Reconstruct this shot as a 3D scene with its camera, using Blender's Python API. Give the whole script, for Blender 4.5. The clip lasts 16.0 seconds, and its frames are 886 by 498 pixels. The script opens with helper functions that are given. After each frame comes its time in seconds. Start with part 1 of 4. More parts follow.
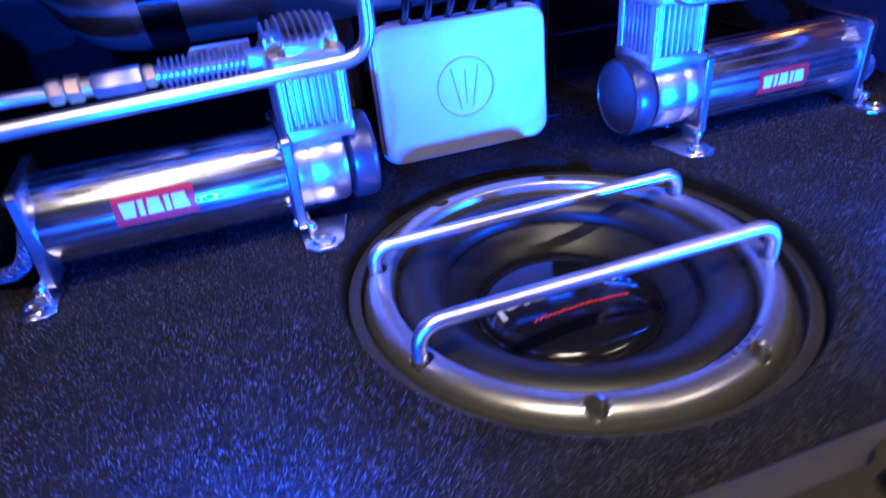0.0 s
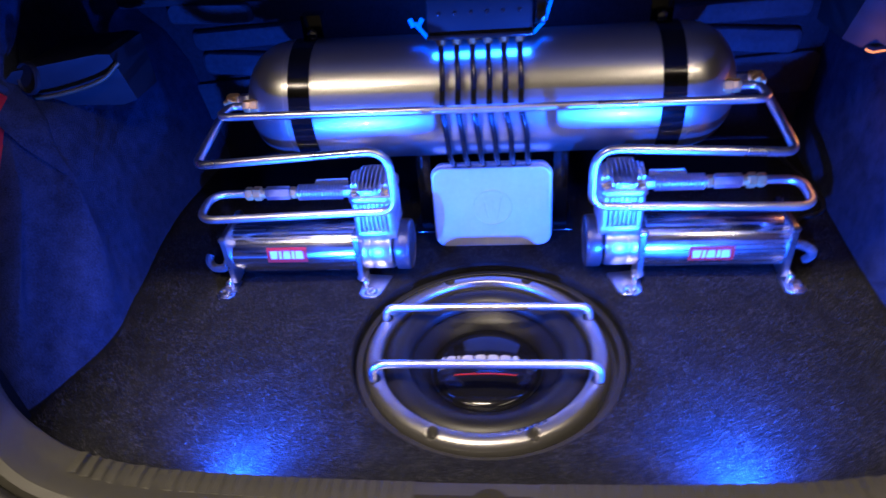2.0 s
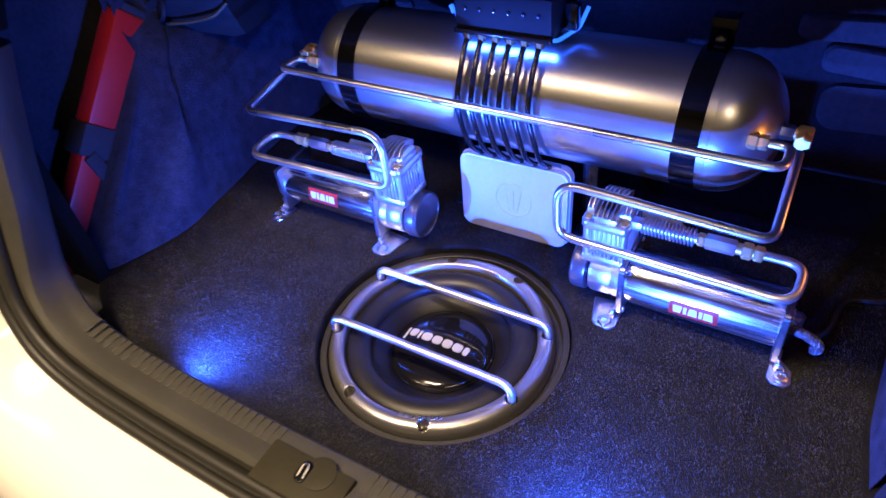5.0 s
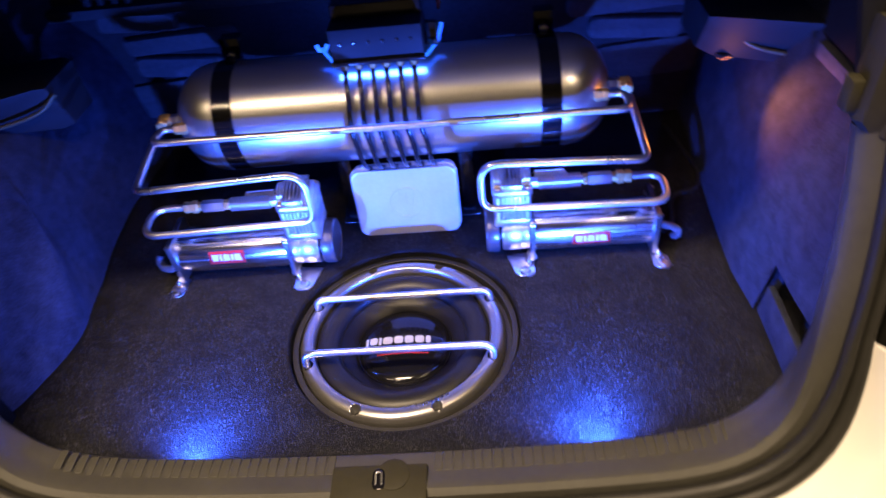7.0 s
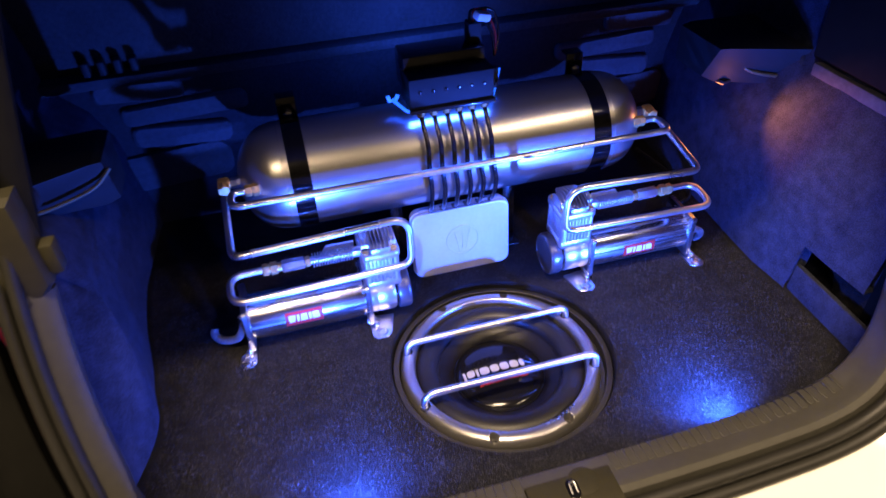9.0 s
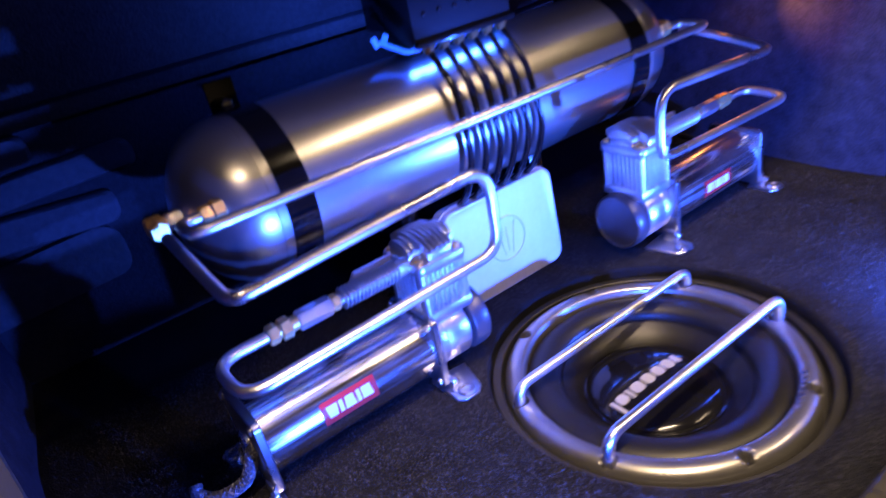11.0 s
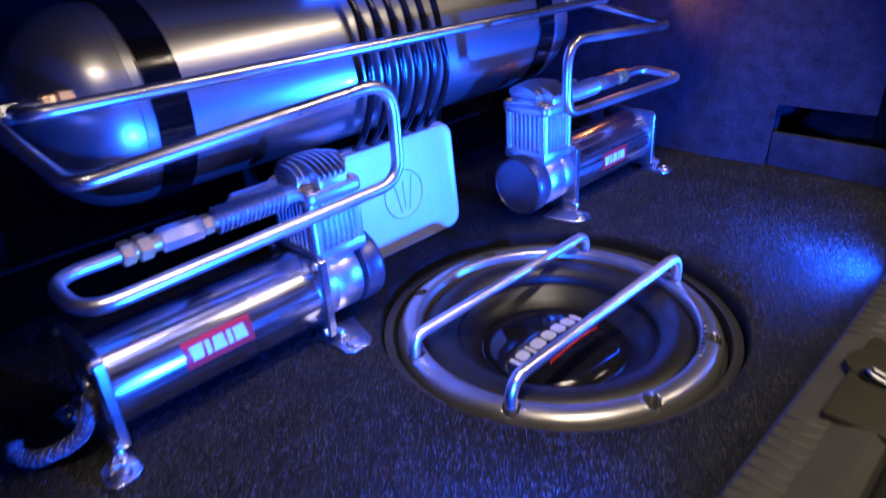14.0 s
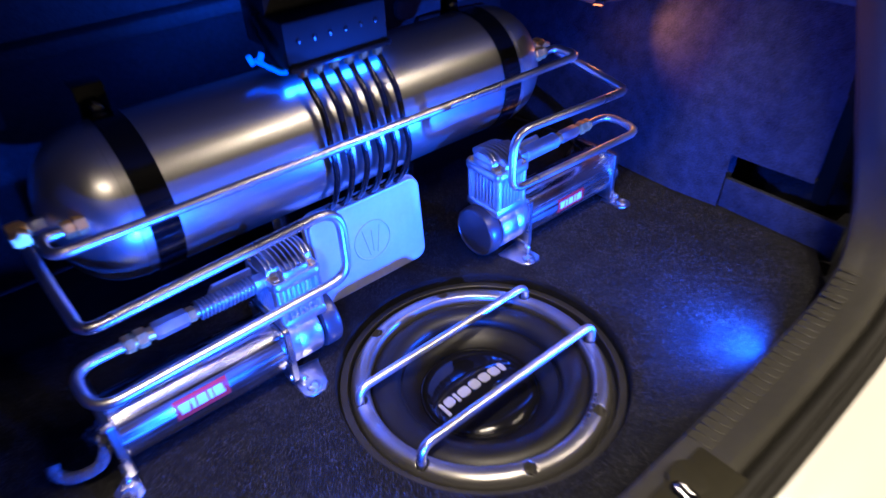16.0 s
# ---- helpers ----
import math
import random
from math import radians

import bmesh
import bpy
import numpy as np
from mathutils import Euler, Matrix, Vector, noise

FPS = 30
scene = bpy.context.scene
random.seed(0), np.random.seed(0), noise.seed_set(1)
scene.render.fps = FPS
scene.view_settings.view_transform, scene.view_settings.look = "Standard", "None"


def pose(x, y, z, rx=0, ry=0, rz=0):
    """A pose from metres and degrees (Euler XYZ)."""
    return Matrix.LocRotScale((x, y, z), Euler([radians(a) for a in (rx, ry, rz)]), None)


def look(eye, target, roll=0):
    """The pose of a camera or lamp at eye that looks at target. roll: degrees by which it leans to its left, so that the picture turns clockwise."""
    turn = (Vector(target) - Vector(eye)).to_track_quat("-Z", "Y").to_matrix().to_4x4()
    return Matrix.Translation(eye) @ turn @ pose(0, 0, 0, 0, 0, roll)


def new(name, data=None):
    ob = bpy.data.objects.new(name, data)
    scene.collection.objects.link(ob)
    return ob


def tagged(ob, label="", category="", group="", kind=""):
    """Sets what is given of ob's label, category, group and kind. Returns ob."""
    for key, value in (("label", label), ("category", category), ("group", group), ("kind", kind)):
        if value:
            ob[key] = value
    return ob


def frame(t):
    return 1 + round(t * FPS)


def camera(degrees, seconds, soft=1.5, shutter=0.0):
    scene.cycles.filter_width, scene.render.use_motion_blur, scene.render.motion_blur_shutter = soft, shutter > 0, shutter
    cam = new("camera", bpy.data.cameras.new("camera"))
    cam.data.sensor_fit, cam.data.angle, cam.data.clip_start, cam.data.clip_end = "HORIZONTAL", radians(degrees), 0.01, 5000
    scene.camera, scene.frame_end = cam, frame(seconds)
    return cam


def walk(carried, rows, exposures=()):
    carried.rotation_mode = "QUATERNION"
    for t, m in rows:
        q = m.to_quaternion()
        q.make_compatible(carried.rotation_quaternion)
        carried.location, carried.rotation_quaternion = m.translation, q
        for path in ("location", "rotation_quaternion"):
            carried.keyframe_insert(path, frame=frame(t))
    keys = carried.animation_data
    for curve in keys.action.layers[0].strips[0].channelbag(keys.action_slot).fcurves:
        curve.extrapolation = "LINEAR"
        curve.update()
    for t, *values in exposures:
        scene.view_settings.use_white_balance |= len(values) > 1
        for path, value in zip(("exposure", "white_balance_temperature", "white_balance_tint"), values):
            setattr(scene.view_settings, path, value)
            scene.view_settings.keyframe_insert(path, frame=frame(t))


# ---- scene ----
cam = camera(67.9, 16.0, shutter=0.8)
PATH = [
    (0, (-0.178, -0.313, 0.237), (0.312, 1.306, -0.83), -5.3),
    (0.5, (-0.138, -0.31, 0.333), (0.249, 1.223, -0.892), -5.0),
    (1, (-0.099, -0.359, 0.405), (0.181, 1.2, -0.815), -4.5),
    (1.5, (-0.067, -0.485, 0.472), (-0.087, 1.152, -0.676), -5.8),
    (2, (0.033, -0.523, 0.503), (-0.182, 1.095, -0.653), -5.4),
    (2.5, (0.145, -0.522, 0.531), (-0.261, 1.043, -0.645), -4.3),
    (3, (0.2, -0.449, 0.535), (-0.352, 1.036, -0.685), -2.4),
    (3.5, (0.26, -0.364, 0.51), (-0.448, 1.032, -0.735), -1.6),
    (3.7, (0.287, -0.343, 0.501), (-0.54, 0.991, -0.738), -3.1),
    (5.8, (0.316, -0.44, 0.65), (-0.512, 0.763, -0.717), -11.0),
    (6, (0.285, -0.442, 0.659), (-0.458, 0.85, -0.674), -12.6),
    (6.5, (0.202, -0.504, 0.645), (-0.268, 0.958, -0.637), -7.5),
    (7, (0.121, -0.553, 0.641), (-0.022, 0.918, -0.706), -7.5),
    (7.5, (-0.008, -0.586, 0.665), (0.121, 0.887, -0.682), -4.3),
    (8, (-0.139, -0.609, 0.669), (0.077, 0.875, -0.654), -5.5),
    (8.5, (-0.197, -0.621, 0.685), (0.074, 0.896, -0.59), -5.8),
    (8.7, (-0.2, -0.602, 0.68), (0.109, 0.916, -0.585), -4.4),
    (10.8, (-0.375, -0.322, 0.436), (0.522, 1.154, -0.572), -10.0),
    (11, (-0.379, -0.301, 0.384), (0.556, 1.205, -0.542), -11.6),
    (11.5, (-0.404, -0.285, 0.288), (0.57, 1.254, -0.536), -9.0),
    (12, (-0.403, -0.303, 0.241), (0.661, 1.27, -0.387), -7.9),
    (12.5, (-0.393, -0.309, 0.236), (0.734, 1.229, -0.366), -7.4),
    (13, (-0.398, -0.32, 0.256), (0.766, 1.182, -0.366), -8.9),
    (13.5, (-0.401, -0.31, 0.283), (0.816, 1.073, -0.497), -6.2),
    (14, (-0.389, -0.277, 0.296), (0.848, 1.02, -0.592), -3.8),
    (14.5, (-0.359, -0.253, 0.322), (0.921, 1.016, -0.545), -2.6),
    (15, (-0.343, -0.244, 0.33), (0.961, 1.005, -0.53), -2.8),
    (15.5, (-0.324, -0.26, 0.374), (0.87, 0.983, -0.641), -1.1),
    (16, (-0.323, -0.343, 0.498), (0.695, 0.903, -0.689), -2.3),
]
TINTS = [(0.0, -0.14, 5550, 18), (1.0, -0.16, 5600, 18), (2.0, 0.06, 5950, 14), (2.5, 0.12, 6800, 16), (3.0, 0.14, 7250, 18), (6.0, 0.38, 7250, 18), (6.8, 0.36, 7250, 18), (7.5, 0.28, 7250, 18), (8.7, 0.22, 7250, 18), (11.0, 0.1, 7250, 20), (11.6, -0.22, 6000, 18), (12.5, -0.34, 5950, 18), (15.0, -0.27, 5750, 18), (16.0, -0.15, 5850, 15)]
walk(cam, [(t, look(eye, target, roll)) for t, eye, target, roll in PATH], TINTS)

# ---- world and lights ----
world = bpy.data.worlds.new("garage_dark")
scene.world = world
world.use_nodes = True
world.node_tree.nodes["Background"].inputs[0].default_value = (0.9, 0.75, 0.55, 1)
world.node_tree.nodes["Background"].inputs[1].default_value = 0.006
BLUE = (0.014, 0.096, 1.0)
WARM = (1.0, 0.81, 0.56)


def lamp(name, kind, m, power, color, size=0.01, size_y=None, spread=None):
    data = bpy.data.lights.new(name, kind)
    data.energy, data.color = power, color
    if kind == "AREA":
        data.shape = "RECTANGLE"
        data.size, data.size_y = size, size_y or size
        if spread:
            data.spread = radians(spread)
    elif kind == "SPOT":
        data.spot_size, data.spot_blend = radians(spread or 150), 1.0
        data.shadow_soft_size = size
    else:
        data.shadow_soft_size = size
    ob = new(name, data)
    ob.matrix_world = m
    return ob


for sx, power in ((-1, 31.0), (1, 39.0)):
    lamp("sill_led_lamp", "SPOT", look((0.224 * sx, -0.1905, 0.0190), (0.18 * sx, 0.25, 0.15)), power, BLUE, 0.005, spread=178)
lamp("valve_led_lamp", "AREA", look((0.0, 0.203, 0.2655), (0.0, 0.185, 0.0)), 0.22, BLUE, 0.11, 0.01)
# Added blue fill that lifts the seat back; no strip is modelled there.
lamp("seat_back_fill_lamp", "AREA", look((0.0, 0.312, 0.300), (0.0, 0.50, 0.42)), 1.1, BLUE, 0.12, 0.01)
lamp("trunk_lamp", "SPOT", look((0.412, 0.170, 0.224), (0.485, 0.074, 0.205)), 1.7, (1.0, 0.30, 0.03), 0.004, spread=100)
lamp("trunk_lamp_glow", "POINT", look((0.416, 0.190, 0.200), (0.3, 0.2, 0.2)), 0.09, (1.0, 0.34, 0.06), 0.006)
for xx, power in ((-1.15, 14), (1.50, 15)):
    for yy in (-1.52, -1.66):
        lamp("tube_lamp", "AREA", look((xx, yy, 2.40), (xx * 0.5, -0.3, 0)), power, WARM, 1.2, 0.03)
lamp("overhead_lamp", "AREA", look((-0.30, -0.80, 2.40), (-0.30, -0.79, 0)), 90, WARM, 0.8, 0.12)

# ---- materials ----


def mat(name, color, rough=0.5, metal=0.0, scale=60.0, vary=0.25, bump=0.0, bscale=None, coat=0.0, dist=0.001, spec=0.5, scuff=0.0, even=0.05, streak=0.0):
    """A surface with colour mottling, roughness variation and fine relief."""
    m = bpy.data.materials.new(name)
    m.use_nodes = True
    nt = m.node_tree
    b = nt.nodes["Principled BSDF"]
    co = nt.nodes.new("ShaderNodeTexCoord")
    n1 = nt.nodes.new("ShaderNodeTexNoise")
    n1.inputs["Scale"].default_value, n1.inputs["Detail"].default_value = scale, 6
    nt.links.new(co.outputs["Object"], n1.inputs["Vector"])
    n2 = nt.nodes.new("ShaderNodeTexNoise")
    n2.inputs["Scale"].default_value, n2.inputs["Detail"].default_value = scale / 9, 3
    nt.links.new(co.outputs["Object"], n2.inputs["Vector"])
    mix = nt.nodes.new("ShaderNodeMath")
    mix.operation = "ADD"
    nt.links.new(n1.outputs[0], mix.inputs[0])
    nt.links.new(n2.outputs[0], mix.inputs[1])
    ramp = nt.nodes.new("ShaderNodeMapRange")
    ramp.inputs[1].default_value, ramp.inputs[2].default_value = 0.6, 1.4
    ramp.inputs[3].default_value, ramp.inputs[4].default_value = 1 - vary, 1 + vary
    nt.links.new(mix.outputs[0], ramp.inputs[0])
    mul = nt.nodes.new("ShaderNodeVectorMath")
    mul.operation = "SCALE"
    mul.inputs[0].default_value = color[:3]
    nt.links.new(ramp.outputs[0], mul.inputs["Scale"])
    nt.links.new(mul.outputs[0], b.inputs["Base Color"])
    rr = nt.nodes.new("ShaderNodeMapRange")
    rr.inputs[1].default_value, rr.inputs[2].default_value = 0.35, 0.75
    rr.inputs[3].default_value, rr.inputs[4].default_value = max(rough - even - scuff, 0.02), min(rough + even + scuff, 1)
    nt.links.new(n2.outputs[0], rr.inputs[0])
    nt.links.new(rr.outputs[0], b.inputs["Roughness"])
    if streak:
        mp = nt.nodes.new("ShaderNodeMapping")
        mp.inputs["Scale"].default_value = (0.035, 1, 1)
        n4 = nt.nodes.new("ShaderNodeTexNoise")
        n4.inputs["Scale"].default_value, n4.inputs["Detail"].default_value = 260, 5
        nt.links.new(co.outputs["Object"], mp.inputs["Vector"])
        nt.links.new(mp.outputs[0], n4.inputs["Vector"])
        r4 = nt.nodes.new("ShaderNodeMapRange")
        r4.inputs[1].default_value, r4.inputs[2].default_value = 0.3, 0.7
        r4.inputs[3].default_value, r4.inputs[4].default_value = -streak, streak
        ad = nt.nodes.new("ShaderNodeMath")
        nt.links.new(n4.outputs[0], r4.inputs[0])
        nt.links.new(rr.outputs[0], ad.inputs[0])
        nt.links.new(r4.outputs[0], ad.inputs[1])
        nt.links.new(ad.outputs[0], b.inputs["Roughness"])
    b.inputs["Metallic"].default_value = metal
    b.inputs["Specular IOR Level"].default_value = spec
    b.inputs["Coat Weight"].default_value = coat
    b.inputs["Coat Roughness"].default_value = 0.05
    if bump:
        n3 = nt.nodes.new("ShaderNodeTexNoise")
        n3.inputs["Scale"].default_value, n3.inputs["Detail"].default_value = bscale or scale * 3, 4
        nt.links.new(co.outputs["Object"], n3.inputs["Vector"])
        bp = nt.nodes.new("ShaderNodeBump")
        bp.inputs["Strength"].default_value, bp.inputs["Distance"].default_value = bump, dist
        nt.links.new(n3.outputs[0], bp.inputs["Height"])
        nt.links.new(bp.outputs[0], b.inputs["Normal"])
    return m


def glow(name, color, strength):
    m = bpy.data.materials.new(name)
    m.use_nodes = True
    b = m.node_tree.nodes["Principled BSDF"]
    b.inputs["Base Color"].default_value = (*color, 1)
    b.inputs["Emission Color"].default_value = (*color, 1)
    b.inputs["Emission Strength"].default_value = strength
    return m


M_CARPET = mat("floor_carpet", (0.011, 0.011, 0.0115), 0.95, 0, 420, 0.6, 1.0, 650, dist=0.003, spec=0.1)
M_FIBRE = mat("carpet_fibre", (0.048, 0.047, 0.047), 0.85, 0, 190, 0.98, spec=0.15)
M_TRIM = mat("side_carpet", (0.021, 0.026, 0.043), 0.95, 0, 520, 0.7, 1.0, 700, dist=0.0025, spec=0.2)
M_BACK = mat("back_felt", (0.024, 0.024, 0.029), 0.95, 0, 160, 0.4, 0.6, 300, dist=0.002, spec=0.2)
M_PAD = mat("back_pad", (0.052, 0.052, 0.060), 0.9, 0, 120, 0.3, 0.5, 200, dist=0.002, spec=0.2)
M_CHROME = mat("chrome", (0.84, 0.84, 0.85), 0.25, 1, 90, 0.08, 0.06, 500, coat=1.0, dist=0.0003, scuff=0.03, streak=0.10)
M_PIPE = mat("polished_pipe", (0.86, 0.85, 0.83), 0.36, 1, 90, 0.08, 0.06, 400, dist=0.0004, scuff=0.05)
M_CAST = mat("cast_aluminium", (0.77, 0.77, 0.78), 0.38, 1, 160, 0.12, 0.30, 700, dist=0.0005)
M_BRUSHED = mat("brushed_aluminium", (0.78, 0.78, 0.79), 0.38, 1, 300, 0.06, 0.12, 900, dist=0.0003, even=0.02, streak=0.06)
M_CAP = mat("grey_cap", (0.13, 0.13, 0.145), 0.34, 0.7, 120, 0.08, 0.08, 500, dist=0.0004)
M_TANK = mat("tank_paint", (0.56, 0.55, 0.53), 0.31, 0.92, 40, 0.03, coat=0.9, even=0.012)
M_RING = mat("ring_paint", (0.33, 0.32, 0.305), 0.33, 0.88, 1500, 0.06, 0.05, 1800, coat=0.5, dist=0.0002, even=0.015)
M_TANK.node_tree.nodes["Principled BSDF"].inputs["Coat Roughness"].default_value = 0.03
M_BLACK = mat("black_paint", (0.012, 0.012, 0.013), 0.22, 0, 80, 0.2, 0.05, 300, coat=0.3)
M_GLOSS = mat("gloss_black", (0.005, 0.005, 0.007), 0.10, 0, 60, 0.2, spec=0.3)
M_STRAP = mat("strap_black", (0.005, 0.005, 0.006), 0.11, 0, 90, 0.2, 0.1, 200)
M_RUBBER = mat("rubber", (0.007, 0.0066, 0.0066), 0.46, 0, 130, 0.2, 0.15, 500, dist=0.0006, spec=0.35)
M_CONE = mat("cone_black", (0.006, 0.0056, 0.0052), 0.42, 0, 200, 0.25, 0.25, 900, dist=0.0006, spec=0.3)
M_CLEAR = mat("pale_lens", (0.34, 0.28, 0.21), 0.15, 0, 60, 0.2, coat=0.6)
M_FLANGE = mat("flange_black", (0.013, 0.0125, 0.012), 0.55, 0, 200, 0.3, 0.2, 500, dist=0.0006)
M_HOSE = mat("black_hose", (0.010, 0.010, 0.011), 0.22, 0, 100, 0.1)
M_BRASS = mat("brass", (0.92, 0.58, 0.22), 0.40, 0.75, 120, 0.15, 0.1, 500, dist=0.0004)
M_ROD = mat("dull_rod", (0.10, 0.07, 0.03), 0.5, 0.3, 120, 0.2, 0.1, 500, dist=0.0004)
M_COPPER = mat("dark_copper", (0.34, 0.15, 0.05), 0.45, 0.8, 120, 0.2, 0.1, 500, dist=0.0004)
M_STEEL = mat("zinc_steel", (0.56, 0.56, 0.57), 0.30, 1, 150, 0.12, 0.1, 500, dist=0.0004)
M_TIN = mat("brushed_tin", (0.62, 0.62, 0.62), 0.42, 0.40, 200, 0.06, 0.06, 700, dist=0.0004)
M_RED = mat("label_red", (0.62, 0.03, 0.02), 0.4, 0, 100, 0.1, spec=0.2)
M_WHITE = mat("label_white", (0.82, 0.82, 0.84), 0.35, 0, 100, 0.05)
M_LETTER = mat("silver_mark", (0.50, 0.50, 0.52), 0.3, 0.4, 100, 0.05)
M_SCRIPT = mat("red_script", (0.60, 0.03, 0.02), 0.35, 0, 100, 0.1)
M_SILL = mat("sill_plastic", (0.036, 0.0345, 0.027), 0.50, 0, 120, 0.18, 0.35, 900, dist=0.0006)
M_SEAL = mat("seal_rubber", (0.015, 0.0145, 0.012), 0.50, 0, 90, 0.2, 0.1, 400, dist=0.0006, spec=0.35)
M_BODY = mat("white_body_paint", (0.80, 0.78, 0.72), 0.15, 0, 12, 0.03, coat=0.8)
M_LENS = mat("red_lens", (0.22, 0.008, 0.006), 0.12, 0, 90, 0.35, 0.25, 160, coat=0.8, dist=0.002)
M_CASE = mat("red_case", (0.50, 0.014, 0.008), 0.45, 0, 90, 0.1, 0.1, 300)
M_WEB = mat("black_webbing", (0.015, 0.015, 0.018), 0.8, 0, 300, 0.3, 0.4, 900, dist=0.0006)
M_BOX = mat("bracket_plastic", (0.013, 0.013, 0.015), 0.62, 0, 90, 0.15, 0.2, 500, dist=0.0006, spec=0.25)
M_BRAID = mat("braided_sleeve", (0.15, 0.15, 0.165), 0.42, 0.6, 700, 0.5, 0.8, 900, dist=0.001)
M_LED = glow("blue_led", (0.002, 0.14, 1.0), 1.5)
M_SPOT = glow("cyan_led", (0.03, 0.36, 1.0), 4)
M_COVER = mat("cover_plastic", (0.024, 0.022, 0.013), 0.6, 0, 110, 0.15, 0.3, 700, dist=0.0006, spec=0.15)
M_BULB = glow("warm_lens", (1.0, 0.30, 0.06), 2.5)
M_WALL = mat("garage_wall", (0.22, 0.21, 0.20), 0.9, 0, 8, 0.12, 0.2, 60, dist=0.002)
M_CONC = mat("concrete", (0.10, 0.095, 0.09), 0.85, 0, 6, 0.2, 0.3, 50, dist=0.002)
M_PLUG = mat("plug_white", (0.65, 0.62, 0.56), 0.5, 0, 100, 0.1)
M_BAG = mat("bag_felt", (0.006, 0.006, 0.007), 0.95, 0, 160, 0.4, 0.8, 240, dist=0.003, spec=0.2)
M_SEAT = mat("seat_felt", (0.042, 0.042, 0.046), 0.95, 0, 160, 0.35, 0.6, 300, dist=0.002, spec=0.2)
# Near-black: carries shade beside the opening as well as black paint and trim.
M_QUARTER = mat("black_and_shade", (0.006, 0.006, 0.005), 0.95, 0, 80, 0.25, 0.1, 300, spec=0.06)

# ---- mesh helpers ----


def link(name, bm, material, parent=None, label="", smooth=40):
    me = bpy.data.meshes.new(name)
    bmesh.ops.recalc_face_normals(bm, faces=bm.faces)
    bm.to_mesh(me)
    bm.free()
    me.materials.append(material)
    for p in me.polygons:
        p.use_smooth = True
    me.set_sharp_from_angle(angle=radians(smooth))
    ob = new(name, me)
    if parent:
        ob.parent = parent
    if label:
        ob["label"] = label
    return ob


def part(name, bm, material, parent, label="", smooth=40):
    return link(name, bm, material, parent, label, smooth)


def thing(name, at, label, category, group="", kind=""):
    ob = new(name)
    ob.empty_display_size = 0.02
    ob.location = at
    return tagged(ob, label, category, group, kind)


def faces_from(rings, close_ring=True, cap=False, bm=None):
    """Quads between rings of points."""
    bm = bm or bmesh.new()
    vs = [[bm.verts.new(p) for p in ring] for ring in rings]
    n = len(rings[0])
    for a, b in zip(vs, vs[1:]):
        for i in range(n if close_ring else n - 1):
            j = (i + 1) % n
            bm.faces.new((a[i], a[j], b[j], b[i]))
    if cap:
        bm.faces.new(list(reversed(vs[0])))
        bm.faces.new(vs[-1])
    return bm


def box(size, at=(0, 0, 0), bevel=0.001, bm=None, rot=None, seg=2):
    t = bmesh.new()
    bmesh.ops.create_cube(t, size=1)
    bmesh.ops.scale(t, vec=size, verts=t.verts)
    if bevel:
        bmesh.ops.bevel(t, geom=list(t.edges), offset=bevel, segments=seg, affect="EDGES", profile=0.5)
    m = Matrix.Translation(at) @ (rot.to_4x4() if rot else Matrix())
    t.transform(m)
    return join(bm, t)


def join(bm, t):
    if bm is None:
        return t
    me = bpy.data.meshes.new("scratch")
    t.to_mesh(me)
    t.free()
    bm.from_mesh(me)
    bpy.data.meshes.remove(me)
    return bm


def lathe(profile, axis="z", at=(0, 0, 0), seg=48, bm=None, cap=True):
    """profile: (radius, height) pairs, closed with caps where the radius ends above zero."""
    rings = []
    for r, h in profile:
        ring = []
        for i in range(seg):
            a = 2 * math.pi * i / seg
            c, s = r * math.cos(a), r * math.sin(a)
            p = (c, s, h) if axis == "z" else ((h, c, s) if axis == "x" else (s, h, c))
            ring.append((p[0] + at[0], p[1] + at[1], p[2] + at[2]))
        rings.append(ring)
    t = faces_from(rings, True, cap)
    return join(bm, t)


def hexbar(r, h0, h1, axis="x", at=(0, 0, 0), bm=None):
    c = min(0.0012, abs(h1 - h0) / 4)
    sg = 1 if h1 > h0 else -1
    return lathe([(r * 0.86, h0), (r, h0 + sg * c), (r, h1 - sg * c), (r * 0.86, h1)], axis, at, 6, bm)


def fillet(points, radius, n=8):
    pts = [Vector(p) for p in points]
    out = [pts[0]]
    for i in range(1, len(pts) - 1):
        a, p, b = pts[i - 1], pts[i], pts[i + 1]
        u, v = (a - p), (b - p)
        r = radius[i - 1] if isinstance(radius, (list, tuple)) else radius
        ang = u.angle(v)
        d = min(r / math.tan(ang / 2), u.length * 0.49, v.length * 0.49)
        s, e = p + u.normalized() * d, p + v.normalized() * d
        for k in range(n + 1):
            w = k / n
            out.append(s.lerp(p, w).lerp(p.lerp(e, w), w))
    out.append(pts[-1])
    return out


def sweep(path, radius, seg=14, bm=None, cap=True, section=None):
    """A tube along a path of points, or any section of (side, up) pairs."""
    pts = [Vector(p) for p in path]
    tang = []
    for i in range(len(pts)):
        a, b = pts[max(i - 1, 0)], pts[min(i + 1, len(pts) - 1)]
        tang.append((b - a).normalized())
    ref = Vector((0, 0, 1)) if abs(tang[0].z) < 0.9 else Vector((0, 1, 0))
    side = tang[0].cross(ref).normalized()
    rings = []
    for p, t in zip(pts, tang):
        side = (side - t * side.dot(t)).normalized()
        up = side.cross(t)
        sec = section or [(radius * math.cos(2 * math.pi * k / seg), radius * math.sin(2 * math.pi * k / seg)) for k in range(seg)]
        rings.append([p + side * x + up * y for x, y in sec])
    return join(bm, faces_from(rings, True, cap))


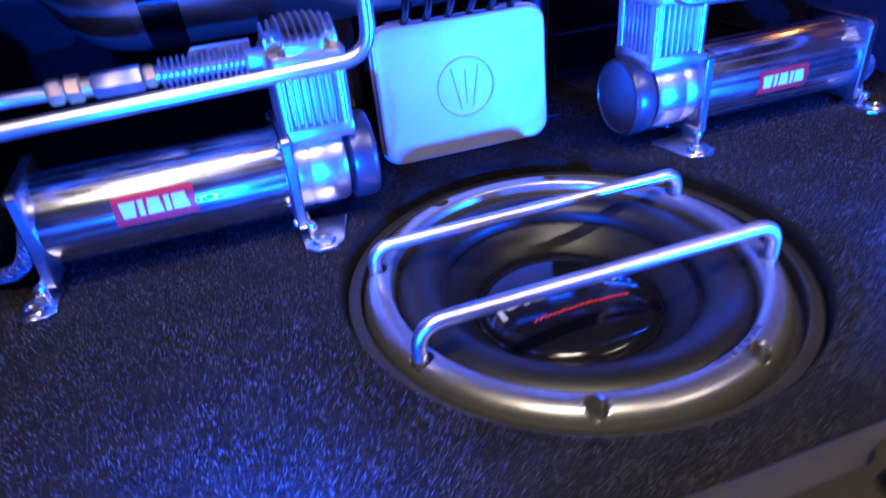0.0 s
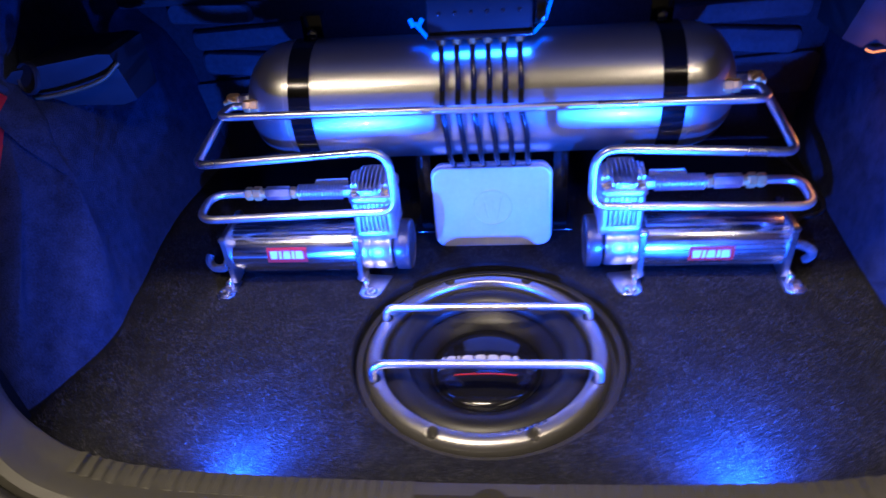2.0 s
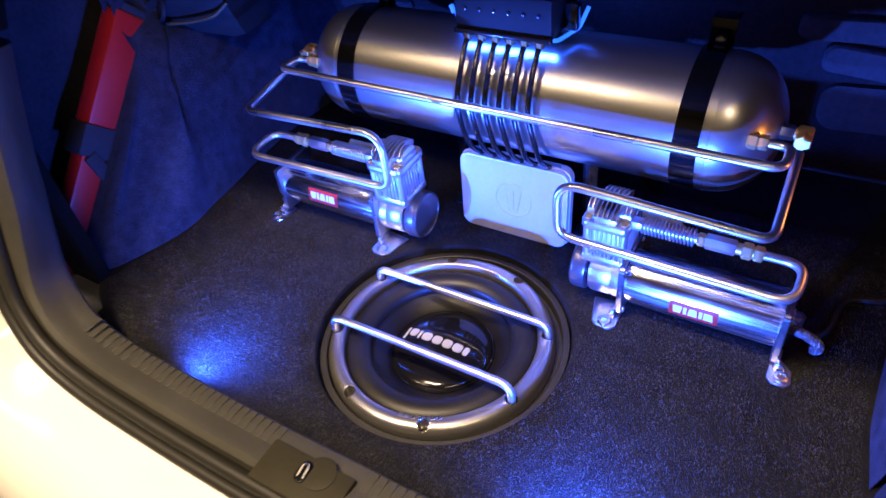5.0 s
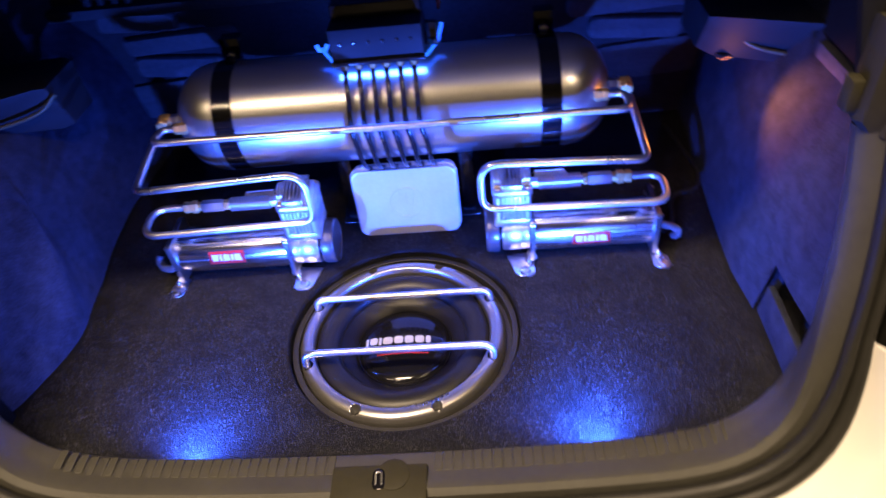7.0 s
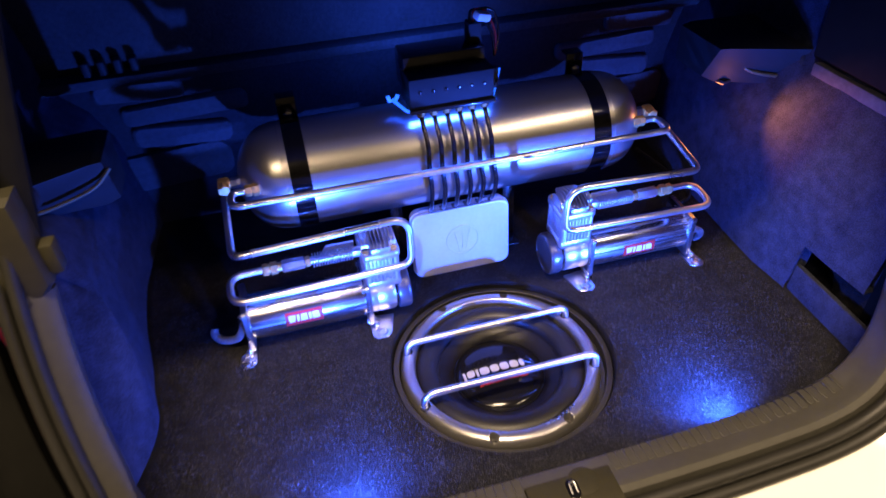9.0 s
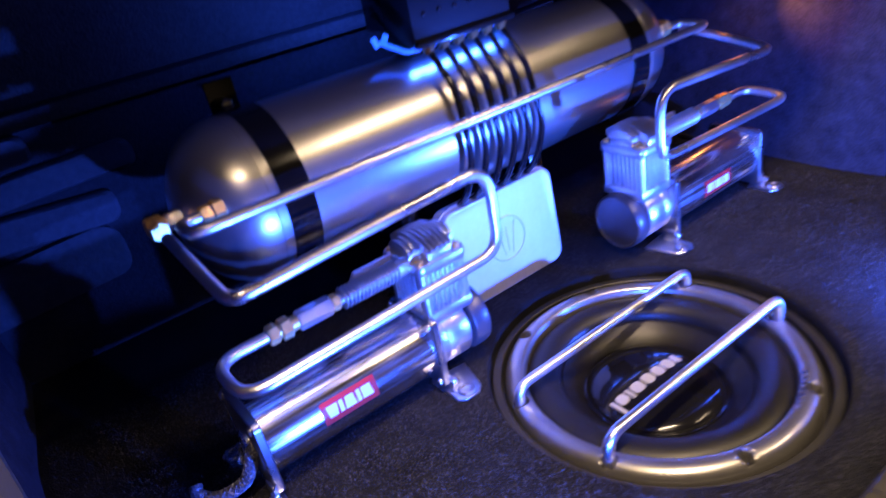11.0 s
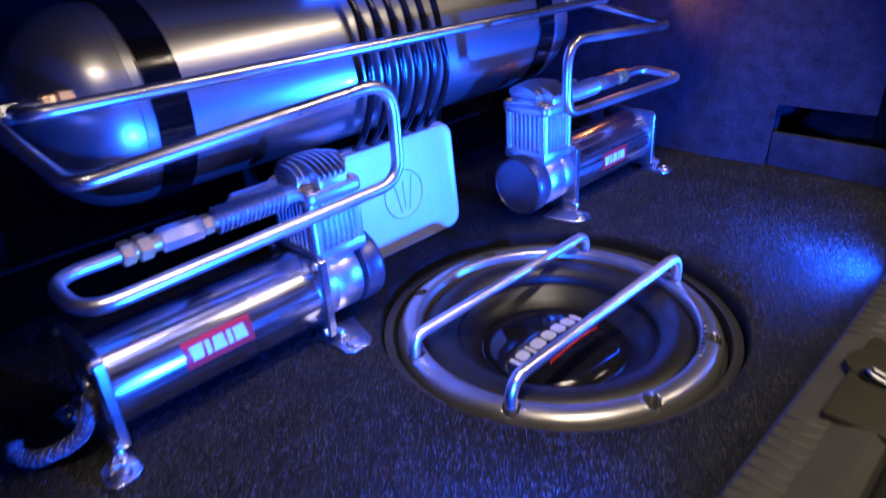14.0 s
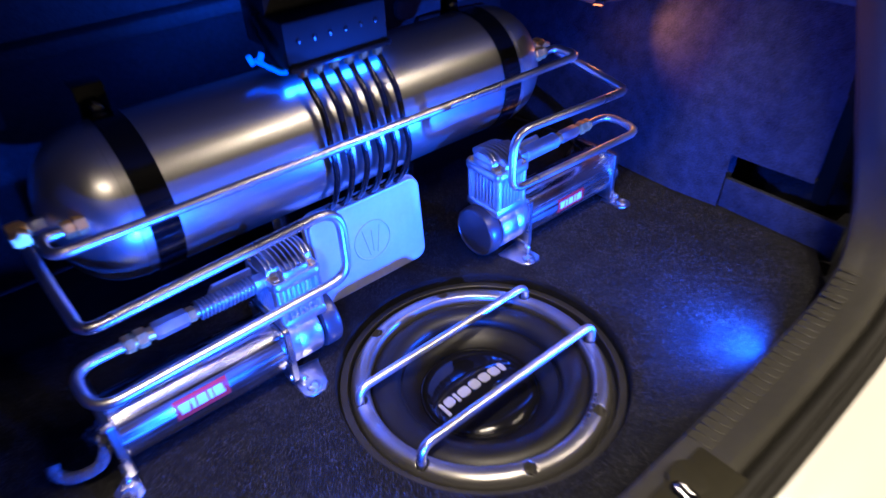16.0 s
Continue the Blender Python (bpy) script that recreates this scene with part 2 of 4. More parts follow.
def smooth_path(points, n=6):
    """A Catmull-Rom curve through points."""
    p = [Vector(q) for q in points]
    p = [p[0] * 2 - p[1]] + p + [p[-1] * 2 - p[-2]]
    out = []
    for i in range(1, len(p) - 2):
        for k in range(n):
            t = k / n
            a, b, c, d = p[i - 1], p[i], p[i + 1], p[i + 2]
            out.append(0.5 * (2 * b + (c - a) * t + (2 * a - 5 * b + 4 * c - d) * t * t + (3 * b - a - 3 * c + d) * t ** 3))
    out.append(p[-2])
    return out


def rounded(w, h, r, n=6):
    """The outline of a rounded rectangle about the origin."""
    out = []
    for cx, cy, a0 in ((w / 2 - r, h / 2 - r, 0), (-w / 2 + r, h / 2 - r, 90), (-w / 2 + r, -h / 2 + r, 180), (w / 2 - r, -h / 2 + r, 270)):
        for k in range(n + 1):
            a = radians(a0 + 90 * k / n)
            out.append((cx + r * math.cos(a), cy + r * math.sin(a)))
    return out


def slab(outline, layers, frame3, bm=None):
    """Stacks outlines: layers are (inset scale x, scale y, depth); frame3 maps (u, v, depth) to a point."""
    rings = [[frame3(u * sx, v * sy, d) for u, v in outline] for sx, sy, d in layers]
    return join(bm, faces_from(rings, True, True))

# ---- the trunk's structure ----
HOLE = 0.150
LEFT = [(-0.455, 0.47), (-0.468, 0.27), (-0.446, 0.095), (-0.434, 0.0), (-0.460, -0.070), (-0.475, -0.105), (-0.440, -0.135)]
FRONT = [(-0.36, -0.178), (-0.29, -0.188), (-0.10, -0.194), (0.10, -0.194), (0.29, -0.188), (0.36, -0.178)]
RIGHT = [(0.440, -0.125), (0.442, -0.05), (0.438, 0.0), (0.432, 0.06), (0.434, 0.10), (0.445, 0.25), (0.465, 0.47)]
OUTLINE = LEFT + FRONT + RIGHT


def meet(a):
    """Where the ray from the middle at that angle meets the floor's outline."""
    d = Vector((math.cos(a), math.sin(a)))
    best = None
    for p, q in zip(OUTLINE, OUTLINE[1:] + OUTLINE[:1]):
        p, q = Vector(p), Vector(q)
        e = q - p
        den = d.x * e.y - d.y * e.x
        if abs(den) < 1e-9:
            continue
        t = (p.x * e.y - p.y * e.x) / den
        s = (p.x * d.y - p.y * d.x) / den
        if t > 0 and -1e-6 <= s <= 1 + 1e-6 and (best is None or t < best):
            best = t
    return best


def build_floor():
    angles = sorted({round(2 * math.pi * i / 180, 6) for i in range(180)} | {round(math.atan2(y, x) % (2 * math.pi), 6) for x, y in OUTLINE})
    rings = []
    for f, z in ((-3, -0.030), (-2, -0.004), (-1, -0.0005), (0, 0), (0.25, 0), (0.5, 0), (0.75, 0), (1, 0), (1, -0.03)):
        ring = []
        for a in angles:
            r1 = meet(a) + 0.012
            r = HOLE - 0.002 + 0.001 * (f + 3) if f < 0 else HOLE + 0.001 + (r1 - HOLE - 0.001) * f
            ring.append((r * math.cos(a) + 0.0035 * (1 - max(f, 0)), r * math.sin(a) + 0.001 * (1 - max(f, 0)), z))
        rings.append(ring)
    ob = link("floor", faces_from(rings), M_CARPET, smooth=60)
    return tagged(ob, "charcoal carpeted boot floor with a round speaker cut-out", "floor", kind="structure")


build_floor()


def build_fibres():
    rng = np.random.default_rng(3)
    verts, faces = [], []
    count = 0
    while count < 150000:
        x, y = rng.uniform(-0.46, 0.46), rng.uniform(-0.19, 0.34)
        if math.hypot(x - 0.0035, y - 0.001) < HOLE + 0.001:
            continue
        if abs(x) > 0.25 and math.hypot(x, y) > meet(math.atan2(y, x)) - 0.004:
            continue
        a, l, w = rng.uniform(0, 6.283), rng.uniform(0.0010, 0.0029), 0.00022
        h = rng.uniform(0.0006, 0.0022)
        dx, dy = math.cos(a), math.sin(a)
        i = len(verts)
        verts += [(x - dy * w, y + dx * w, -0.0002), (x + dy * w, y - dx * w, -0.0002), (x + dx * l, y + dy * l, h)]
        faces.append((i, i + 1, i + 2))
        count += 1
    me = bpy.data.meshes.new("carpet_pile")
    me.from_pydata(verts, [], faces)
    me.materials.append(M_FIBRE)
    tagged(new("carpet_pile", me), "short charcoal fibres of the floor carpet", "carpet pile", kind="stuff")


build_fibres()


def wall_sheet(name, base, lifts, label, material=M_TRIM, thick=0.02):
    """A carpeted side wall: the floor's edge lifted through (height, outward) steps."""
    pts = smooth_path([(x, y, 0) for x, y in base], 12 if name == "wall_left" else 5)
    if name == "wall_left":
        lifts = [(a[0] + (b[0] - a[0]) * k / 5, a[1] + (b[1] - a[1]) * k / 5) for a, b in zip(lifts, lifts[1:]) for k in range(5)] + lifts[-1:]
    rings = []
    for h, out in lifts:
        ring = []
        for k, p in enumerate(pts):
            sx = -1 if p.x < 0 else 1
            wob = 0.004 * noise.noise(Vector((p.y * 9, h * 9, sx * 3)))
            lean = 1.0 * max(h, 0) * min(max((0.10 - p.y) / 0.17, 0), 1) if name == "wall_left" else 0
            y = p.y + lean
            # the moulded fold that slopes down from under the bracket
            fold = 0.026 * math.exp(-((y - 0.095 - 0.8 * (h - 0.21)) / 0.026) ** 2) * min(max((h - 0.02) / 0.06, 0), 1) * min(max((p.x + 0.485) / 0.02, 0), 1) if name == "wall_left" else 0
            ring.append((p.x + sx * (out + wob + fold), y, h))
        rings.append(ring)
    back = [[(x + (thick if x > 0 else -thick), y, z) for x, y, z in ring] for ring in reversed(rings)]
    bm = faces_from(rings + back + rings[:1], close_ring=False)
    bmesh.ops.remove_doubles(bm, verts=bm.verts, dist=1e-5)
    ob = link(name, bm, material, smooth=70)
    return tagged(ob, label, "wall", kind="structure")


wall_sheet("wall_left", LEFT[:3] + [(-0.4365, 0.02), (-0.460, -0.065), (-0.478, -0.100), (-0.500, -0.110), (-0.540, -0.104), (-0.590, -0.095)], [(-0.02, 0.0), (0.03, 0.003), (0.10, 0.010), (0.17, 0.022), (0.22, 0.045), (0.26, 0.085), (0.40, 0.10)], "grey felt-carpeted boot side lining over the wheel arch")
wall_sheet("wall_right_foot", RIGHT[2:], [(-0.02, 0.0), (0.03, 0.004), (0.076, 0.0106)], "grey felt-carpeted foot of the boot side lining")
wall_sheet("wall_right", [(0.443, -0.105), (0.442, -0.07), (0.440, -0.035)] + RIGHT[2:], [(0.075, 0.0104), (0.10, 0.014), (0.18, 0.026), (0.25, 0.045), (0.31, 0.075), (0.40, 0.09)], "grey felt-carpeted boot side lining lit by the boot lamp")
b = box((0.020, 0.230, 0.018), (0.499, 0.012, 0.279), 0.003)
tagged(link("trim_ledge", b, M_PAD), "narrow grey ledge along the top of the side lining", "trim", kind="structure")
b = box((0.030, 0.270, 0.125), (0.511, 0.005, 0.3515), 0.004)
tagged(link("trim_upper_right", b, M_QUARTER), "black trim above the ledge of the side lining", "trim", kind="structure")
# corner niches in front of the wheel arches
wall_sheet("wall_niche_right", [(0.455, 0.03), (0.53, 0.0), (0.56, -0.05), (0.54, -0.092), (0.485, -0.096)], [(-0.03, 0), (0.0, 0.0), (0.05, 0.0), (0.085, 0.002)], "grey carpet lining of the rear corner niche")
for sx, nm in ((-1, "left"), (1, "right")):
    b = box((0.13, 0.20, 0.02), (sx * 0.50, -0.06, -0.018), 0.003)
    tagged(link("floor_niche_" + nm, b, M_BACK), "black felt bottom of the corner niche", "floor", kind="structure")
b = box((0.010, 0.158, 0.058), (0.448, -0.078, 0.012), 0.003, rot=Euler((0, radians(6), radians(-2))).to_matrix())
tagged(link("niche_lip", b, M_TRIM), "low smooth lip in front of the corner pocket", "trim", kind="structure")


# back wall, seat back and pads
b = box((1.10, 0.03, 0.34), (0, 0.485, 0.115), 0.004)
tagged(link("wall_back", b, M_BACK), "black felt bulkhead behind the air tank", "wall", kind="structure")
b = box((1.16, 0.03, 0.48), (0, 0.535, 0.50), 0.01, rot=Euler((radians(-14), 0, 0)).to_matrix())
tagged(link("wall_seat_back", b, M_SEAT), "dark rear seat back above the bulkhead", "seat back", kind="structure")
b = box((1.16, 0.05, 0.018), (0, 0.462, 0.272), 0.006)
tagged(link("trim_back", b, M_SEAT), "dark lower edge of the seat back", "trim", kind="structure")
for sx in (-1, 1):
    for cx, cz, w, h in ((0.400, 0.108, 0.180, 0.062), (0.375, 0.163, 0.150, 0.036), (0.36, 0.205, 0.190, 0.030), (0.42, 0.244, 0.13, 0.030)):
        o = rounded(w, h, h * 0.35, 4)
        bm = slab(o, [(1, 1, 0.472), (1, 1, 0.462), (0.94, 0.86, 0.458)], lambda u, v, d: (sx * cx + u, d, cz + v + 0.005 * math.sin(u * 30 + cz * 60)))
        tagged(link("trim_pad", bm, M_PAD), "grey pressed pad on the bulkhead", "panel", kind="structure")
# Unseen panel set low to block lamp light from bulkhead and tank top.
b = box((1.4, 0.96, 0.03), (0, 0.36, 0.645), 0.01)
tagged(link("ceiling", b, M_BACK), "unseen dark roof panel, placed to keep lamp light off the bulkhead", "ceiling", kind="structure")
for sx, nm in ((-1, "left"), (1, "right")):
    b = box((0.03, 0.775, 0.83), (sx * 0.62, 0.288, 0.315), 0.01)
    tagged(link("wall_outer_" + nm, b, M_BACK), "dark inner body side of the car", "wall", kind="structure")
b = box((1.3, 0.8, 0.02), (0, 0.25, -0.09), 0.003)
tagged(link("floor_under", b, M_BACK), "black board under the boot floor", "floor", kind="structure")

# sill, seal and bodywork round the opening
HALF = [(0.0, -0.241, 0.038), (0.10, -0.241, 0.039), (0.20, -0.240, 0.042), (0.29, -0.238, 0.049), (0.35, -0.233, 0.066), (0.392, -0.222, 0.100), (0.414, -0.205, 0.150), (0.424, -0.185, 0.210), (0.428, -0.160, 0.280), (0.426, -0.135, 0.350), (0.418, -0.105, 0.430), (0.402, -0.070, 0.530), (0.375, -0.030, 0.620)]
HALF_RIGHT = [(x - 0.012 * min(max((x - 0.27) / 0.13, 0), 1), y, z) for x, y, z in HALF]
LOOP = smooth_path([(-x + 0.008 * min(max((z - 0.08) / 0.08, 0), 1), y, z) for x, y, z in reversed(HALF[1:])] + HALF_RIGHT, 5)


def along(sections, lo=0.0, hi=1.0):
    """Lofts (outward, depth) sections along the opening's loop; sections is a function of the height."""
    n = len(LOOP)
    rings = []
    for i, p in enumerate(LOOP):
        if not lo <= i / (n - 1) <= hi:
            continue
        t = (LOOP[min(i + 1, n - 1)] - LOOP[max(i - 1, 0)]).normalized()
        inn = Vector((0, 1, 0))
        d = (inn - t * inn.dot(t)).normalized()
        o = t.cross(d).normalized()
        if o.dot(p - Vector((0, p.y, 0.33))) < 0:
            o = -o
        rings.append([p + o * u + d * v for u, v in sections(p.z)])
    return faces_from(rings, close_ring=True, cap=True)


def flat(z):
    """1 along the sill, 0 on the upright pillars."""
    return 1 - min(max((z - 0.07) / 0.12, 0), 1)


def slim(z):
    """How far the seals narrow on the pillars."""
    return 0.58 + 0.42 * flat(z)


def trim_section(z):
    low = [(0.010, -0.008), (0.000, -0.006), (-0.0045, 0.0), (-0.0040, 0.008), (-0.0010, 0.017), (0.000, 0.027), (0.001, 0.037), (0.0025, 0.0425), (0.006, 0.0450), (0.014, 0.0456), (0.050, 0.045), (0.034, 0.018), (0.020, 0.004)]
    high = [(0.004, -0.002), (-0.008, 0.004), (-0.013, 0.012), (-0.012, 0.022), (-0.006, 0.034), (0.002, 0.044), (0.008, 0.052), (0.014, 0.058), (0.022, 0.062), (0.030, 0.066), (0.05, 0.066), (0.030, 0.034), (0.014, 0.012)]
    k = flat(z)
    return [(a * k + c * (1 - k), b * k + d * (1 - k)) for (a, b), (c, d) in zip(low, high)]


sill = link("trim_sill", along(trim_section, 0.12, 0.88), M_SILL, smooth=35)
tagged(sill, "dark grey ribbed plastic loading sill trim", "sill trim", kind="structure")


# Upper ends of the sill section, coloured near-black for the shade there.
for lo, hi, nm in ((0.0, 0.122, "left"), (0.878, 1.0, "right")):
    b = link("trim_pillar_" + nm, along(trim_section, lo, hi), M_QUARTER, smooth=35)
    tagged(b, "pillar trim above the loading sill, its shade put into a near-black colour", "trim", kind="structure")


def ring_section(cu, cv, ru, rv, wide, n=10):
    return lambda z: [((cu + ru * math.cos(2 * math.pi * k / n)) * slim(z), cv - wide * flat(z) + rv * math.sin(2 * math.pi * k / n)) for k in range(n)]


seal = link("seal", along(ring_section(0.010, -0.006, 0.0080, 0.0080, 0.010)), M_SEAL, smooth=60)
tagged(seal, "black rubber boot seal round the opening", "seal", kind="structure")
seal2 = link("seal_outer", along(ring_section(0.026, -0.009, 0.0080, 0.0075, 0.017)), M_SEAL, smooth=60)
tagged(seal2, "outer lip of the black rubber boot seal", "seal", kind="structure")


def rib_row():
    first = None
    for k in range(68):
        x = -0.335 + 0.01 * k
        if abs(x) < 0.054:
            continue
        p = min(LOOP, key=lambda q: abs(q.x - x) + (10 if q.z > 0.2 else 0))
        if first is None:
            first = link("rib", box((0.0086, 0.022, 0.0012), (0, 0, 0), 0.0006, seg=1), M_SILL, sill)
            ob = first
        else:
            ob = new("rib", first.data)
            ob.parent = sill
        ob.location, ob.rotation_euler = (x, p.y + 0.0315, p.z - 0.0004), (radians(-5), 0, 0)


rib_row()


def white_section(z):
    s = 0.025 * flat(z)
    far = 0.30 - 0.235 * min(max((z - 0.10) / 0.05, 0), 1)
    k = slim(z)
    return [(0.032 * k, -0.006 - s), (0.036 * k, -0.020 - s), (0.040 * k, -0.050 - s), (min(0.052, far - 0.012), -0.100), (min(0.085, far - 0.006), -0.135), (far, -0.150), (far, -0.130), (min(0.09, far - 0.005), -0.11), (min(0.058, far - 0.008), -0.07), (0.044 * k + 0.002, -0.02 - s)]


b = link("car_body", along(white_section, 0.219, 0.781), M_BODY, smooth=50)
tagged(b, "glossy white rear bumper and body of the car", "car body", kind="structure")


def channel_section(z):
    return [(0.030, -0.004), (0.036, 0.006), (0.075, 0.010), (0.085, -0.004), (0.088, 0.012), (0.070, 0.022), (0.034, 0.016)]


# Added sheets close the gaps beside the opening; near-black colour gives their shade.
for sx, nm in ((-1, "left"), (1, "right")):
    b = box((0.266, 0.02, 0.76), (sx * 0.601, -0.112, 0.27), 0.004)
    tagged(link("wall_quarter_" + nm, b, M_QUARTER), "added near-black sheet closing the rear quarter, its shade put into the colour", "wall", kind="structure")


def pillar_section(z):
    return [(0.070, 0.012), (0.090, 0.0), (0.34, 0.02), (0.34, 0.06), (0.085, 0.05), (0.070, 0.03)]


# Added pillar sheets, with the shade put into their near-black colour.
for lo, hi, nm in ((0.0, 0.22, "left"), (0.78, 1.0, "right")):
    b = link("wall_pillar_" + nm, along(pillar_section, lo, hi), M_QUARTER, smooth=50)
    tagged(b, "added near-black sheet beside the opening, the pillar's shade put into its colour", "wall", kind="structure")
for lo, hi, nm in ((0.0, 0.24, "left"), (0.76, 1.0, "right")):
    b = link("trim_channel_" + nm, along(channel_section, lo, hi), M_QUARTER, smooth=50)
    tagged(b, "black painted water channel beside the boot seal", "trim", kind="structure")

# garage round the car
b = box((8, 8, 0.05), (0, -1.0, -0.72), 0)
tagged(link("ground", b, M_CONC), "grey concrete garage floor", "ground", kind="structure")
b = box((8, 8, 0.05), (0, -1.0, 2.6), 0)
tagged(link("ceiling_garage", b, M_WALL), "plain plastered garage ceiling", "ceiling", kind="structure")
for cx, cy, w, d in ((-3.2, -1, 0.1, 8), (3.2, -1, 0.1, 8), (0, -4.2, 6.3, 0.1), (0, 3.0, 6.3, 0.1)):
    b = box((w, d, 3.3), (cx, cy, 0.94), 0)
    tagged(link("wall_garage", b, M_WALL), "plain plastered garage wall", "wall", kind="structure")

# ---- subwoofer ----


def subwoofer():
    sub = thing("subwoofer", (0, 0, 0), "black subwoofer with silver ring and two grille bars, floor-mounted", "subwoofer")
    NOTCH = [radians(22.5 + 45 * k) for k in range(8)]
    prof = [(0.1372, -0.026), (0.1372, -0.020), (0.1368, -0.016), (0.1358, -0.0118), (0.1342, -0.0085), (0.1322, -0.0060), (0.1302, -0.0045), (0.128, -0.0036), (0.1262, -0.0031), (0.1245, -0.0028), (0.1228, -0.0027), (0.121, -0.0028), (0.119, -0.0030), (0.117, -0.0033), (0.1152, -0.0040), (0.1140, -0.0055), (0.1130, -0.0080), (0.1122, -0.012), (0.1118, -0.020)]
    prof = [(0.1343 - (0.1372 - r) * 0.84, z) for r, z in prof]
    fine = []
    for (r0, z0), (r1, z1) in zip(prof, prof[1:]):
        fine += [(r0, z0), ((r0 + r1) / 2, (z0 + z1) / 2)]
    fine.append(prof[-1])
    seg = 640
    rings = []
    for r, z in fine:
        ring = []
        for i in range(seg):
            a = 2 * math.pi * i / seg
            x, y = r * math.cos(a), r * math.sin(a)
            d = min(math.hypot(x - 0.1248 * math.cos(n), y - 0.1248 * math.sin(n)) for n in NOTCH)
            dz = -0.018 * min(max((0.0062 - d) / 0.0007, 0), 1)
            ring.append((x, y, z + (dz if z > -0.018 else 0)))
        rings.append(ring)
    part("trim_ring", faces_from(rings), M_RING, sub, "silver metallic painted trim ring with screw notches", 60)
    part("gasket", lathe([(0.1494, -0.036), (0.1496, -0.022), (0.1478, -0.020), (0.1470, -0.0125), (0.1462, -0.0112), (0.1398, -0.0108), (0.1388, -0.0116), (0.1380, -0.0245), (0.1290, -0.0252), (0.1290, -0.036)], "z", (0.0035, 0.001, 0), seg=128, cap=False), M_FLANGE, sub, "matt black recessed flange")
    sur = [(0.1150, -0.026), (0.1148, -0.019)] + [(0.0990 + 0.0155 * math.cos(radians(a)), -0.0190 + 0.0110 * math.sin(radians(a))) for a in range(0, 181, 15)] + [(0.0832, -0.0205), (0.0828, -0.030)]
    part("surround", lathe(sur, seg=128, cap=False), M_RUBBER, sub, "rolled black rubber surround")
    cone = [(0.0838, -0.030), (0.0836, -0.0212), (0.0822, -0.0212), (0.0808, -0.0228), (0.0735, -0.0290), (0.0640, -0.0352), (0.0625, -0.0390), (0.0590, -0.0400), (0.0540, -0.045)]
    part("cone", lathe(cone, seg=128, cap=False), M_CONE, sub, "black pulp cone")
    cap = [(0.0632, -0.046), (0.0630, -0.0368), (0.0622, -0.0356), (0.0612, -0.0354), (0.0606, -0.0362)]
    cap += [(0.0600 * math.cos(radians(a)), -0.0362 + 0.0130 * math.sin(radians(a))) for a in range(4, 90, 6)] + [(0.0006, -0.0232)]
    part("dust_cap", lathe(cap, seg=128), M_GLOSS, sub, "high-gloss black domed dust cap")

    bm = bmesh.new()
    for k in range(150):
        a = 2 * math.pi * k / 150
        box((0.0020, 0.0016, 0.0010), (0.0815 * math.cos(a), 0.0815 * math.sin(a), -0.0212), 0, bm, Euler((0, 0, a)).to_matrix())
    part("stitched_edge", bm, M_CONE, sub, "fine stitched edge round the cone")

    def on_cap(x, y):
        r = min(math.hypot(x, y) / 0.0600, 0.999)
        return -0.0362 + 0.0130 * math.sqrt(1 - r * r) + 0.0003

    def band(name, line, wide, material, label):
        """A flat raised stroke on the dome along a line of (x, y)."""
        rings = []
        for i, (x, y) in enumerate(line):
            (x0, y0), (x1, y1) = line[max(i - 1, 0)], line[min(i + 1, len(line) - 1)]
            if line[0] == line[-1] and i in (0, len(line) - 1):
                (x0, y0), (x1, y1) = line[-2], line[1]
            d = math.hypot(x1 - x0, y1 - y0)
            nx, ny = -(y1 - y0) / d * wide / 2, (x1 - x0) / d * wide / 2
            rings.append([(x + e * nx, y + e * ny, on_cap(x + e * nx, y + e * ny) + h) for e, h in ((-1, 0), (-1, 0.0007), (1, 0.0007), (1, 0))])
        part(name, faces_from(rings, True, True), material, sub, label)

    # the maker's mark as a row of plain blocks
    x = -0.0505
    for w, low, top in ((0.0034, -0.0095, 0.0085), (0.0105, -0.0030, 0.0085), (0.0034, -0.0045, 0.0075), (0.0130, -0.0045, 0.0075), (0.0120, -0.0045, 0.0075), (0.0120, -0.0045, 0.0075), (0.0120, -0.0045, 0.0075), (0.0066, -0.0045, 0.0075)):
        n, hi = 8, (top - low) / 2
        line = [(x + w * k / n, (low + top) / 2) for k in range(n + 1)]
        rings = []
        for k, (px, py) in enumerate(line):
            h = hi * (1 - 0.45 * abs(2 * k / n - 1) ** 4) if w > 0.006 else hi
            rings.append([(px, py + e * h, on_cap(px, py + e * h) + z) for e, z in ((-1, 0), (-1, 0.0007), (-0.33, 0.0007), (0.33, 0.0007), (1, 0.0007), (1, 0))])
        part("mark_block", faces_from(rings, True, True), M_LETTER, sub, "silver block of the maker's mark")
        x += w + 0.0019
    rng = random.Random(5)
    x = -0.034
    while x < 0.031:
        w, h = rng.uniform(0.0014, 0.0036), rng.uniform(0.0012, 0.0030)
        tilt = rng.uniform(0.0006, 0.0016)
        band("red_script", [(x + w * k / 3, -0.0215 + h * (0.5 - abs(k / 3 - 0.5)) + tilt * k / 3) for k in range(4)], 0.0011, M_SCRIPT, "thin red line of script")
        x += w + 0.0006
    for sy, z in ((-1, 0.0195), (1, 0.0125)):
        y = sy * 0.126 * math.sin(radians(22.5))
        xe = 0.126 * math.cos(radians(22.5))
        path = fillet([(-xe, y, -0.014), (-xe, y, z), (xe, y, z), (xe, y, -0.014)], 0.018, 10)
        part("grille_bar", sweep(path, 0.0045, 18), M_PIPE, sub, "polished bent metal grille bar", 60)
